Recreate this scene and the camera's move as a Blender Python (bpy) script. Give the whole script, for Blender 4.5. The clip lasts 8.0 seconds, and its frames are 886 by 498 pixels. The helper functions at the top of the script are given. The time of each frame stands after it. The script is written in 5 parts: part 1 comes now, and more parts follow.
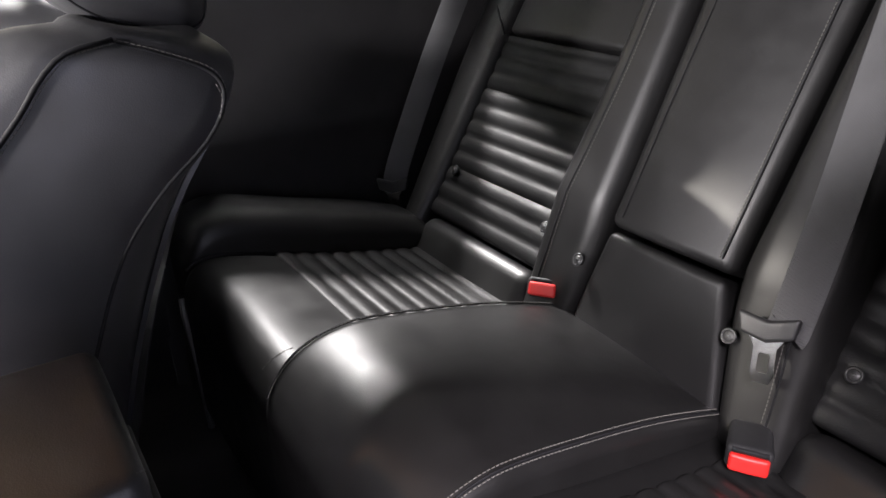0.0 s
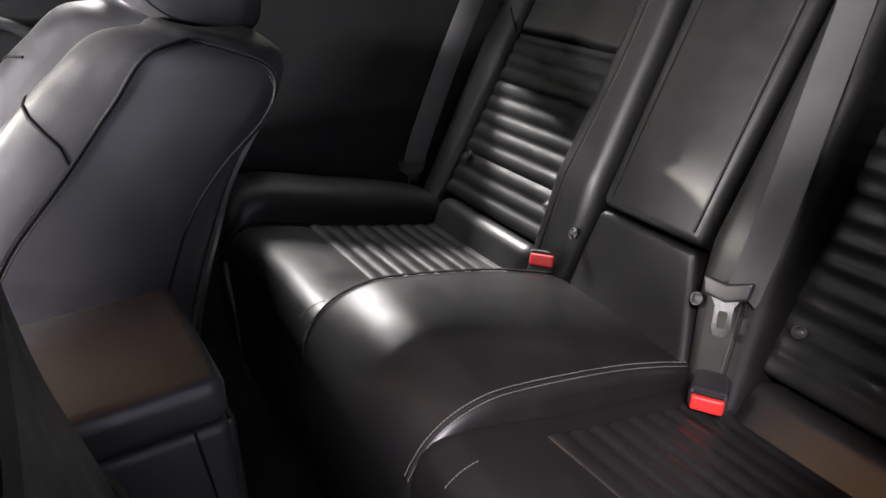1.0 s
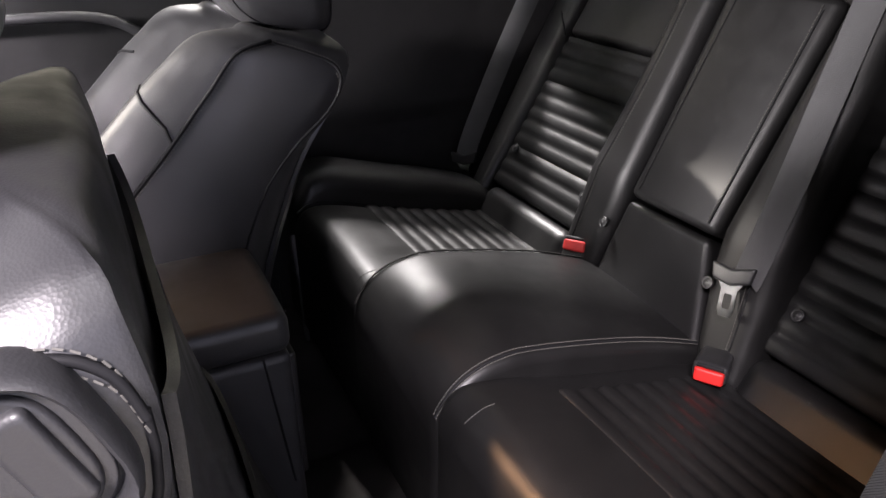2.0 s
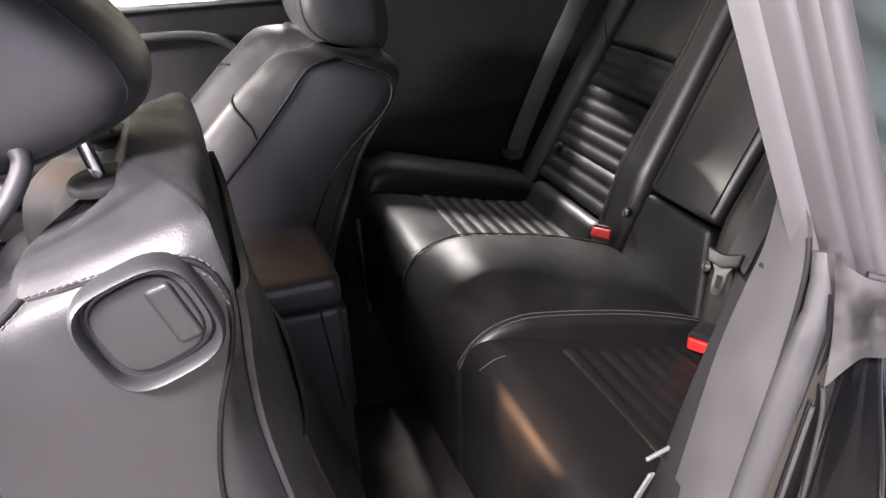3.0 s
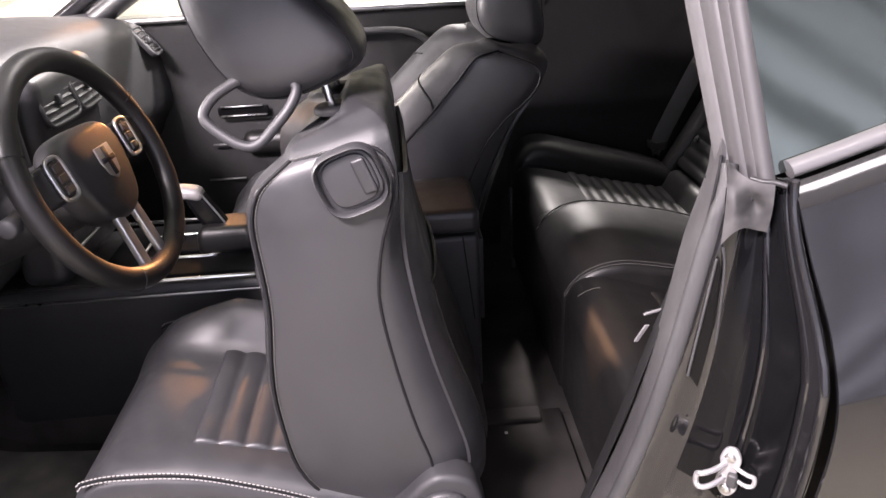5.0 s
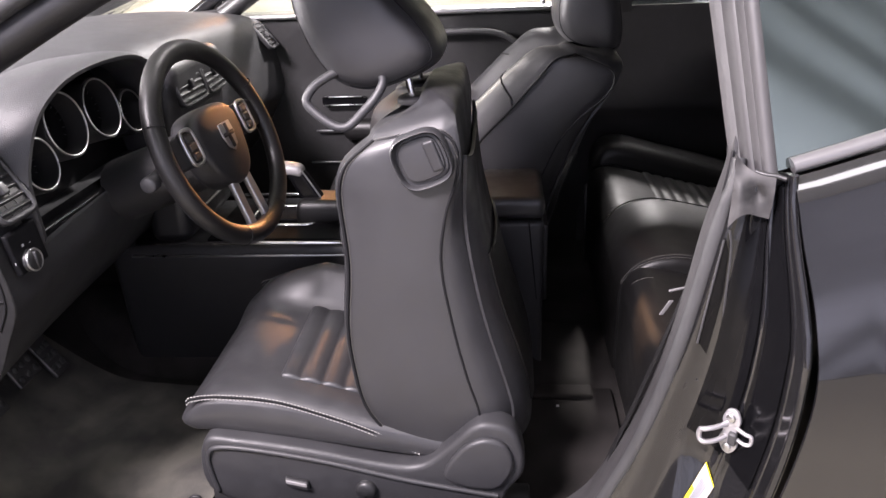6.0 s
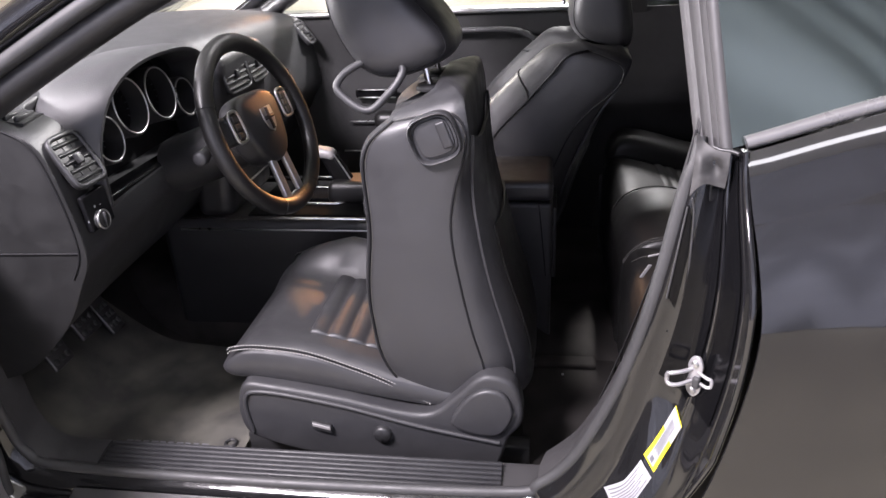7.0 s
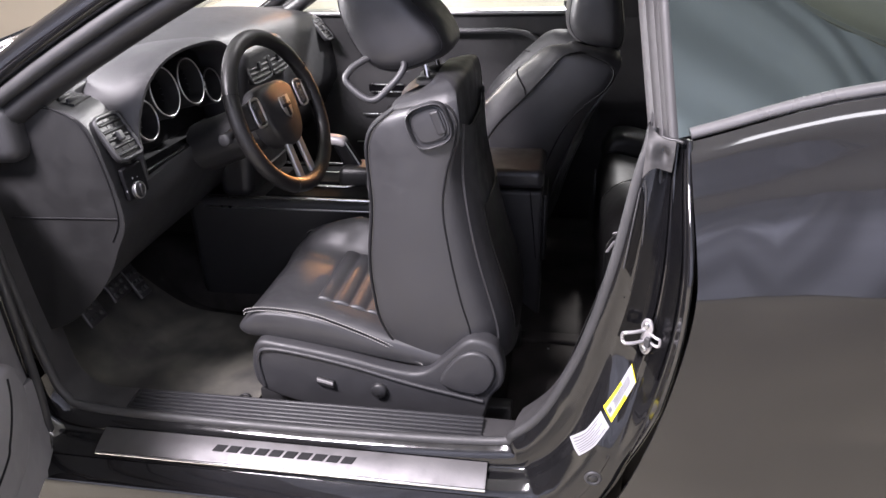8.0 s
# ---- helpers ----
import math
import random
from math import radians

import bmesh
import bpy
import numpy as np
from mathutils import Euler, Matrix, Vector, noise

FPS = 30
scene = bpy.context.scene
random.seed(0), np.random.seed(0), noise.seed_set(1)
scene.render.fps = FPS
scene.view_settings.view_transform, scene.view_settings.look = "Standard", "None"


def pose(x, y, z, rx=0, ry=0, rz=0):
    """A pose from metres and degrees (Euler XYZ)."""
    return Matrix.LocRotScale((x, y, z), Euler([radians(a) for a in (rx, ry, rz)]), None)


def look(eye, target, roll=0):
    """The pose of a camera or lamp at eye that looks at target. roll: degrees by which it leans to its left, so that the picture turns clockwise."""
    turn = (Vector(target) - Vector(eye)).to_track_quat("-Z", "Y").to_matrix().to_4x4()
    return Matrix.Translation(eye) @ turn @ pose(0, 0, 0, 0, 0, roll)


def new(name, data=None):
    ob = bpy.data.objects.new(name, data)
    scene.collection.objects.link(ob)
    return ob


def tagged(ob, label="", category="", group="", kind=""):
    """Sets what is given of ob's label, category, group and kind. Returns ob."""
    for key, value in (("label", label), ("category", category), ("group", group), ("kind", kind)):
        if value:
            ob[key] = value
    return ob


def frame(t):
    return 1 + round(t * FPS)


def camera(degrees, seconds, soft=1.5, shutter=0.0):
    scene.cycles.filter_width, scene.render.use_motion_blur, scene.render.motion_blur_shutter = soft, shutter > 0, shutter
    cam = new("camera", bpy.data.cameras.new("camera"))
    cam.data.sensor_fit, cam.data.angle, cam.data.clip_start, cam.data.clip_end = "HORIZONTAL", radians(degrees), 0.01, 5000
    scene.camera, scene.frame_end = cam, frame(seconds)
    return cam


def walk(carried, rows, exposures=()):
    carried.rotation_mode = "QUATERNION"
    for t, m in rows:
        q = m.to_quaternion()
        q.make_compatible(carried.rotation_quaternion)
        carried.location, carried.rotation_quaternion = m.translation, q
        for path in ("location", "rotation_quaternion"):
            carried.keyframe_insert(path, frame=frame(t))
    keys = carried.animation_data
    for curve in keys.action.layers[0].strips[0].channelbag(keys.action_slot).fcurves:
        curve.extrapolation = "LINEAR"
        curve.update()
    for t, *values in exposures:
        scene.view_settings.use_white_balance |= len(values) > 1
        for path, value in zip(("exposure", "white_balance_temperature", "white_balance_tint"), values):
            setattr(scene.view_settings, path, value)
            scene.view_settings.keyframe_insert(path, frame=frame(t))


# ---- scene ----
cam = camera(64.6, 8.0)
PATH = [
    (0, (-0.073, -0.547, 1.117), (0.935, 0.953, 0.261), -0.9),
    (0.5, (-0.108, -0.614, 1.14), (0.871, 0.892, 0.261), -0.9),
    (1, (-0.15, -0.678, 1.157), (0.81, 0.838, 0.274), -0.3),
    (1.5, (-0.174, -0.746, 1.18), (0.722, 0.804, 0.289), -0.5),
    (1.7, (-0.189, -0.769, 1.177), (0.68, 0.801, 0.294), -0.1),
    (2.8, (-0.18, -0.994, 1.267), (0.422, 0.674, 0.341), -2.4),
    (3, (-0.189, -1.034, 1.266), (0.393, 0.652, 0.362), -2.2),
    (3.5, (-0.201, -1.125, 1.28), (0.286, 0.595, 0.382), -2.3),
    (4, (-0.206, -1.221, 1.286), (0.184, 0.527, 0.396), -2.4),
    (4.3, (-0.196, -1.287, 1.298), (0.122, 0.467, 0.393), -1.9),
    (4.5, (-0.196, -1.329, 1.291), (0.069, 0.446, 0.408), -2.4),
    (5, (-0.179, -1.413, 1.313), (-0.087, 0.383, 0.438), -3.0),
    (5.2, (-0.177, -1.425, 1.34), (-0.139, 0.359, 0.436), -2.2),
    (6.3, (-0.107, -1.629, 1.342), (-0.331, 0.165, 0.487), -3.2),
    (6.5, (-0.098, -1.657, 1.349), (-0.34, 0.133, 0.491), -3.2),
    (7, (-0.068, -1.729, 1.355), (-0.339, 0.056, 0.496), -2.8),
    (7.5, (-0.034, -1.805, 1.364), (-0.329, -0.023, 0.505), -2.1),
    (8, (0.005, -1.891, 1.382), (-0.312, -0.114, 0.521), -1.8),
]
EXPOSURES = [(0, 0.6, 6550, 12), (1.0, 0.6, 6580, 12), (1.5, 0.32, 6600, 13), (3.0, 0.65, 6750, 15), (3.5, 0.75, 6800, 16), (4.2, 0.65, 6800, 17), (5.0, 0.45, 6800, 17), (6.5, 0.15, 6550, 14), (8, 0.1, 6450, 13)]
walk(cam, [(t, look(eye, target, roll)) for t, eye, target, roll in PATH], EXPOSURES)

# ---- world and lights ----
world = bpy.data.worlds.new("world")
scene.world = world
world.use_nodes = True
world.node_tree.nodes["Background"].inputs["Color"].default_value = (0.8, 0.9, 1.0, 1)
world.node_tree.nodes["Background"].inputs["Strength"].default_value = 0.02


def area_lamp(name, eye, target, sx, sy, power, colour):
    data = bpy.data.lights.new(name, "AREA")
    data.shape, data.size, data.size_y, data.energy, data.color = "RECTANGLE", sx, sy, power, colour
    ob = new(name, data)
    ob.matrix_world = look(eye, target)
    return ob


area_lamp("booth_light_key", (-3.4, -0.35, 1.78), (-0.2, 0.1, 1.0), 0.35, 0.35, 270, (1.0, 0.97, 0.99))
area_lamp("booth_light_front", (-4.4, 0.6, 1.95), (-0.2, 0.2, 1.0), 1.6, 0.5, 120, (1.0, 0.96, 0.98))
area_lamp("booth_light_top", (-1.50, -2.15, 3.0), (-0.45, -0.85, 0.6), 0.9, 0.35, 365, (1.0, 0.93, 1.0))
area_lamp("booth_light_strip", (1.0, -1.5, 3.0), (1.0, 0.2, 0.8), 2.2, 0.22, 22, (0.96, 0.95, 1.0))
area_lamp("booth_light_right", (0.60, 2.02, 3.0), (0.40, 0.4, 0.8), 0.18, 0.24, 270, (1.0, 0.98, 0.97))
# Unseen fill, added to put a highlight on the far rear bolster.
area_lamp("bolster_fill", (0.30, 1.20, 3.0), (0.30, 1.1, 0.6), 0.22, 0.25, 45, (1.0, 0.98, 0.97))
area_lamp("booth_light_far", (-3.2, 3.7, 1.8), (-1.0, 0.0, 1.1), 3.5, 1.2, 75, (1.0, 0.97, 1.0))


# An unseen spot, added to throw a pool of light on one part.
def added_spot(eye, target, power, cone, colour=(1.0, 0.44, 0.16), size=0.04):
    data = bpy.data.lights.new("added_spot", "SPOT")
    data.energy, data.color, data.spot_size, data.spot_blend, data.shadow_soft_size = power, colour, radians(cone), 0.6, size
    new("added_spot", data).matrix_world = look(eye, target)


# Warm pools on the driver's cushion, the wheel and the rear cushion.
added_spot((-1.3, 3.0, 2.3), (-0.60, -0.28, 0.82), 115, 8.5)
added_spot((-0.15, 3.2, 1.95), (-0.60, -0.18, 0.965), 780, 4.6)
added_spot((-2.2, 1.2, 2.1), (0.13, -0.36, 0.58), 620, 7.4, (1.0, 0.55, 0.28), 0.2)
# Near-white spot, added only to brighten the passenger backrest.
added_spot((-2.6, 1.35, 2.1), (-0.12, 0.31, 0.96), 850, 6.8, (1.0, 0.95, 0.86))


# ---- materials ----
def mat(name, base, rough=0.5, metal=0.0, grain=0.0, grain_scale=400.0, wear=0.15, wear_scale=6.0, coat=0.0,
        rough_var=0.1, kind="noise", spec=0.5, sheen=0.0, tint=None, wrinkle=0.0, wrinkle_scale=25.0, contrast=0.0):
    m = bpy.data.materials.new(name)
    m.use_nodes = True
    nt = m.node_tree
    b = nt.nodes["Principled BSDF"]
    L = nt.links.new
    co = nt.nodes.new("ShaderNodeTexCoord")
    big = nt.nodes.new("ShaderNodeTexNoise")
    big.inputs["Scale"].default_value, big.inputs["Detail"].default_value = wear_scale, 6
    L(co.outputs["Object"], big.inputs["Vector"])
    mix = nt.nodes.new("ShaderNodeMix")
    mix.data_type = "RGBA"
    lo = [max(c * (1 - wear), 0) for c in base]
    hi = [min(c * (1 + wear), 1) for c in (tint or base)]
    mix.inputs[6].default_value, mix.inputs[7].default_value = (*lo, 1), (*hi, 1)
    if contrast:
        ramp = nt.nodes.new("ShaderNodeMapRange")
        ramp.inputs["From Min"].default_value, ramp.inputs["From Max"].default_value = 0.5 - contrast, 0.5 + contrast
        L(big.outputs["Fac"], ramp.inputs["Value"])
        L(ramp.outputs["Result"], mix.inputs[0])
    else:
        L(big.outputs["Fac"], mix.inputs[0])
    L(mix.outputs[2], b.inputs["Base Color"])
    mr = nt.nodes.new("ShaderNodeMapRange")
    mr.inputs["From Min"].default_value, mr.inputs["From Max"].default_value = 0.3, 0.7
    mr.inputs["To Min"].default_value, mr.inputs["To Max"].default_value = max(rough - rough_var, 0.01), min(rough + rough_var, 1)
    mid = nt.nodes.new("ShaderNodeTexNoise")
    mid.inputs["Scale"].default_value, mid.inputs["Detail"].default_value = wear_scale * 4, 5
    L(co.outputs["Object"], mid.inputs["Vector"])
    L(mid.outputs["Fac"], mr.inputs["Value"])
    L(mr.outputs["Result"], b.inputs["Roughness"])
    b.inputs["Metallic"].default_value = metal
    b.inputs["Specular IOR Level"].default_value = spec
    b.inputs["Coat Weight"].default_value = coat
    b.inputs["Coat Roughness"].default_value = 0.04
    if sheen:
        b.inputs["Sheen Weight"].default_value = sheen
    last = None
    if wrinkle:
        wn = nt.nodes.new("ShaderNodeTexNoise")
        wn.inputs["Scale"].default_value, wn.inputs["Detail"].default_value = wrinkle_scale, 3
        L(co.outputs["Object"], wn.inputs["Vector"])
        bp = nt.nodes.new("ShaderNodeBump")
        bp.inputs["Strength"].default_value, bp.inputs["Distance"].default_value = wrinkle, 0.01
        L(wn.outputs["Fac"], bp.inputs["Height"])
        last = bp
    if grain:
        if kind == "pebble":
            fine = nt.nodes.new("ShaderNodeTexVoronoi")
            fine.inputs["Scale"].default_value = grain_scale
            out = fine.outputs["Distance"]
        elif kind == "weave":
            fine = nt.nodes.new("ShaderNodeTexWave")
            fine.inputs["Scale"].default_value = grain_scale
            fine.bands_direction = "DIAGONAL"
            out = fine.outputs["Fac"]
        else:
            fine = nt.nodes.new("ShaderNodeTexNoise")
            fine.inputs["Scale"].default_value, fine.inputs["Detail"].default_value = grain_scale, 4
            out = fine.outputs["Fac"]
        L(co.outputs["Object"], fine.inputs["Vector"])
        bp = nt.nodes.new("ShaderNodeBump")
        bp.inputs["Strength"].default_value, bp.inputs["Distance"].default_value = grain, 0.002
        L(out, bp.inputs["Height"])
        if last:
            L(last.outputs["Normal"], bp.inputs["Normal"])
        last = bp
    if last:
        L(last.outputs["Normal"], b.inputs["Normal"])
    return m


LEATHER = mat("black_leather", (0.0075, 0.0073, 0.0074), 0.43, grain=0.05, grain_scale=700, kind="pebble", wear=0.25, wrinkle=0.06, wrinkle_scale=14, rough_var=0.05, spec=0.42)
RIBLEATHER = mat("ribbed_leather", (0.0075, 0.0075, 0.0078), 0.52, grain=0.10, grain_scale=450, kind="pebble", wear=0.2, spec=0.22)
SIDELEATHER = mat("charcoal_leather", (0.025, 0.025, 0.027), 0.44, spec=0.5, grain=0.06, grain_scale=650, kind="pebble", wear=0.25, wrinkle=0.05, wrinkle_scale=12)
PLASTIC = mat("charcoal_plastic", (0.023, 0.023, 0.025), 0.52, grain=0.15, grain_scale=900, wear=0.12)
DARKPLASTIC = mat("black_plastic", (0.014, 0.014, 0.015), 0.45, grain=0.12, grain_scale=900, wear=0.15)
DASHSKIN = mat("dash_skin", (0.024, 0.024, 0.026), 0.48, grain=0.2, grain_scale=600, kind="pebble", wear=0.12, rough_var=0.03)
CARPET = mat("carpet", (0.024, 0.022, 0.021), 0.95, grain=0.9, grain_scale=700, wear=0.5, wear_scale=9, contrast=0.2, spec=0.15, rough_var=0.03)
MATCARPET = mat("mat_carpet", (0.044, 0.041, 0.039), 0.95, grain=0.9, grain_scale=600, wear=0.35, wear_scale=9, contrast=0.13, sheen=0.06, tint=(0.066, 0.063, 0.052), rough_var=0.03)
PAINT = mat("gloss_black_paint", (0.008, 0.008, 0.009), 0.10, coat=1.0, wear=0.15, rough_var=0.02, spec=0.2)
JAMB = mat("jamb_paint", (0.007, 0.007, 0.0075), 0.12, coat=0.4, wear=0.3, rough_var=0.05, spec=0.4, wrinkle=0.04, wrinkle_scale=30)
PILLARSKIN = mat("pillar_channel_paint", (0.023, 0.022, 0.023), 0.48, grain=0.03, grain_scale=700, wear=0.2)
RUBBER = mat("rubber_seal", (0.030, 0.030, 0.031), 0.55, grain=0.05, grain_scale=900, wear=0.25)
PILLARTRIM = mat("pillar_trim", (0.034, 0.033, 0.034), 0.55, grain=0.04, grain_scale=900, wear=0.15)
CHROME = mat("chrome", (0.75, 0.75, 0.76), 0.12, metal=1.0, wear=0.05, rough_var=0.05)
SATIN = mat("satin_metal", (0.50, 0.50, 0.50), 0.35, metal=1.0, wear=0.1, grain=0.1, grain_scale=300)
STEEL = mat("zinc_steel", (0.42, 0.41, 0.42), 0.42, metal=0.7, wear=0.2, grain=0.1, grain_scale=200)
RED = mat("red_plastic", (0.45, 0.012, 0.010), 0.5, wear=0.1)
WEBBING = mat("belt_webbing", (0.055, 0.055, 0.057), 0.75, grain=0.5, grain_scale=260, kind="weave", wear=0.12)
DARKWEBBING = mat("black_webbing", (0.009, 0.009, 0.0095), 0.8, grain=0.4, grain_scale=260, kind="weave", wear=0.2, spec=0.2)
THREAD = mat("pale_thread", (0.08, 0.077, 0.07), 0.8, wear=0.2)
PALETHREAD = mat("white_thread", (0.22, 0.215, 0.205), 0.8, wear=0.2)
PIPING = mat("seam_piping", (0.010, 0.010, 0.011), 0.6, wear=0.2, spec=0.12)
WHITE = mat("white_label", (0.30, 0.30, 0.315), 0.5, wear=0.05)
YELLOW = mat("yellow_label", (0.80, 0.68, 0.02), 0.5, wear=0.05)
INK = mat("grey_ink", (0.11, 0.11, 0.12), 0.6, wear=0.1)
FLOORMAT = mat("booth_floor", (0.38, 0.355, 0.275), 0.6, wear=0.3, wear_scale=1.5, grain=0.2, grain_scale=60)
WALLPAINT = mat("booth_wall_paint", (0.42, 0.44, 0.48), 0.7, wear=0.12, wear_scale=1.0)
CEILPAINT = mat("ceiling_paint", (0.75, 0.75, 0.73), 0.8, wear=0.1, wear_scale=1.0)
CURTAIN = mat("booth_curtain", (0.40, 0.435, 0.54), 0.7, wear=0.3, wear_scale=2.0)
# Driver's door trim, its colour lightened in place of light on it.
DOORTRIM_LIT = mat("door_trim_lit", (0.21, 0.205, 0.215), 0.5, grain=0.2, grain_scale=700, wear=0.12)
PLATE = mat("brushed_plate", (0.12, 0.117, 0.12), 0.52, metal=1.0, wear=0.3, wear_scale=12, grain=0.15, grain_scale=300)
CREAM = mat("cream_wall_paint", (0.55, 0.50, 0.42), 0.7, wear=0.15, wear_scale=1.0)
SATINBLACK = mat("satin_black", (0.0035, 0.0035, 0.004), 0.16, wear=0.2, spec=0.12)
SIDETRIM = mat("rear_side_trim", (0.012, 0.0115, 0.012), 0.6, grain=0.12, grain_scale=700, wear=0.3, spec=0.35)
PILLARFOOT = mat("pillar_foot", (0.013, 0.012, 0.0115), 0.6, grain=0.04, grain_scale=900, wear=0.75, wear_scale=32, contrast=0.14, tint=(0.026, 0.025, 0.025))
# Shaded copy of the door trim, darkened in colour; also on the dash end.
DOORPANEL_DIM = mat("door_panel_dim", (0.010, 0.010, 0.0105), 0.55, grain=0.12, grain_scale=800, wear=0.2, spec=0.35)
MOULDING = mat("satin_moulding", (0.10, 0.098, 0.10), 0.34, wear=0.1, coat=0.3)
SILVERKNOB = mat("silver_plastic", (0.17, 0.165, 0.165), 0.38, wear=0.1)
GAUGEFACE = mat("gauge_face", (0.005, 0.005, 0.006), 0.6, wear=0.2, spec=0.1)


def glass_mat(name, tint, rough=0.0, thin=0.6, gloss=(1, 1, 1)):
    m = bpy.data.materials.new(name)
    m.use_nodes = True
    nt = m.node_tree
    nt.nodes.clear()
    out = nt.nodes.new("ShaderNodeOutputMaterial")
    tr = nt.nodes.new("ShaderNodeBsdfTransparent")
    tr.inputs["Color"].default_value = (*tint, 1)
    gl = nt.nodes.new("ShaderNodeBsdfGlossy")
    gl.inputs["Roughness"].default_value = rough
    gl.inputs["Color"].default_value = (*gloss, 1)
    fr = nt.nodes.new("ShaderNodeFresnel")
    fr.inputs["IOR"].default_value = thin
    mx = nt.nodes.new("ShaderNodeMixShader")
    nt.links.new(fr.outputs["Fac"], mx.inputs["Fac"])
    nt.links.new(tr.outputs["BSDF"], mx.inputs[1])
    nt.links.new(gl.outputs["BSDF"], mx.inputs[2])
    nt.links.new(mx.outputs["Shader"], out.inputs["Surface"])
    return m


GLASS = glass_mat("window_glass", (0.80, 0.84, 0.82), 0.0, 1.5)
TINTGLASS = glass_mat("tinted_glass", (0.03, 0.034, 0.033), 0.012, 2.6, (0.80, 0.92, 0.82))


# ---- mesh helpers ----
ORG = {}


def thing(name, at, label, category, group="", kind=""):
    ob = new(name)
    ob.empty_display_size = 0.05
    ob.location = at
    ORG[ob] = Matrix.Translation(at)
    return tagged(ob, label, category, group, kind)


def part(name, bm, material, parent=None, label="", m=None, flat=False):
    """Links a bmesh, whose vertices are in world metres (after m), as one mesh under its parent."""
    if m is not None:
        bmesh.ops.transform(bm, matrix=m, verts=bm.verts)
    if parent is not None:
        bmesh.ops.transform(bm, matrix=ORG[parent].inverted(), verts=bm.verts)
    bmesh.ops.recalc_face_normals(bm, faces=bm.faces)
    if not flat:
        for f in bm.faces:
            f.smooth = True
        for e in bm.edges:
            e.smooth = len(e.link_faces) != 2 or e.calc_face_angle(0) < radians(62)
    me = bpy.data.meshes.new(name)
    bm.to_mesh(me)
    bm.free()
    me.materials.append(material)
    ob = new(name, me)
    if parent is not None:
        ob.parent = parent
        ORG[ob] = ORG[parent]
    else:
        ORG[ob] = Matrix.Identity(4)
    if label:
        tagged(ob, label)
    return ob


def curve(pts, t):
    """A smooth value at t through (t, value) pairs."""
    xs, ys = [p[0] for p in pts], [p[1] for p in pts]
    if t <= xs[0]:
        return ys[0]
    if t >= xs[-1]:
        return ys[-1]
    i = max(k for k in range(len(xs) - 1) if xs[k] <= t)
    h = xs[i + 1] - xs[i]
    u = (t - xs[i]) / h
    s = (ys[i + 1] - ys[i]) / h
    a = (ys[i + 1] - ys[i - 1]) / (xs[i + 1] - xs[i - 1]) if i else s
    b = (ys[i + 2] - ys[i]) / (xs[i + 2] - xs[i]) if i + 2 < len(xs) else s
    return (2 * u**3 - 3 * u**2 + 1) * ys[i] + (u**3 - 2 * u**2 + u) * h * a + (-2 * u**3 + 3 * u**2) * ys[i + 1] + (u**3 - u**2) * h * b


def spline(pts, n, closed=False):
    """n points along a smooth line through the given ones."""
    P = [Vector(p) for p in pts]
    k = len(P)
    spans = k if closed else k - 1
    out = []
    for j in range(n):
        f = j * spans / (n if closed else n - 1)
        i = min(int(f), spans - 1)
        u = f - i
        g = (lambda q: P[q % k]) if closed else (lambda q: P[min(max(q, 0), k - 1)])
        p0, p1, p2, p3 = g(i - 1), g(i), g(i + 1), g(i + 2)
        out.append(0.5 * ((2 * p1) + (p2 - p0) * u + (2 * p0 - 5 * p1 + 4 * p2 - p3) * u * u + (3 * p1 - p0 - 3 * p2 + p3) * u**3))
    return out


def loft(rings, closed=True, caps=True, around=False):
    """A skin over rings of equally many points."""
    bm = bmesh.new()
    vs = [[bm.verts.new(p) for p in r] for r in rings]
    n = len(rings[0])
    last = len(vs) if around else len(vs) - 1
    for i in range(last):
        a, b = vs[i], vs[(i + 1) % len(vs)]
        for j in range(n if closed else n - 1):
            q = [a[j], a[(j + 1) % n], b[(j + 1) % n], b[j]]
            try:
                bm.faces.new(q)
            except ValueError:
                pass
    if caps and closed and not around:
        bm.faces.new(vs[0])
        bm.faces.new(list(reversed(vs[-1])))
    return bm


def tube(path, r, seg=8, closed=False, flat=1.0, caps=True):
    """A round bar along a path; r may be a function of 0..1."""
    P = [Vector(p) for p in path]
    n = len(P)
    rings = []
    up = None
    for i in range(n):
        d = (P[(i + 1) % n] - P[i - 1]) if closed else (P[min(i + 1, n - 1)] - P[max(i - 1, 0)])
        d.normalize()
        if up is None:
            up = d.cross(Vector((0, 0, 1)))
            if up.length < 0.1:
                up = d.cross(Vector((1, 0, 0)))
        up = (up - d * up.dot(d)).normalized()
        side = d.cross(up)
        rr = r(i / (n - 1)) if callable(r) else r
        rings.append([P[i] + up * (rr * math.cos(a)) + side * (rr * flat * math.sin(a)) for a in [2 * math.pi * k / seg for k in range(seg)]])
    return loft(rings, True, caps and not closed, closed)


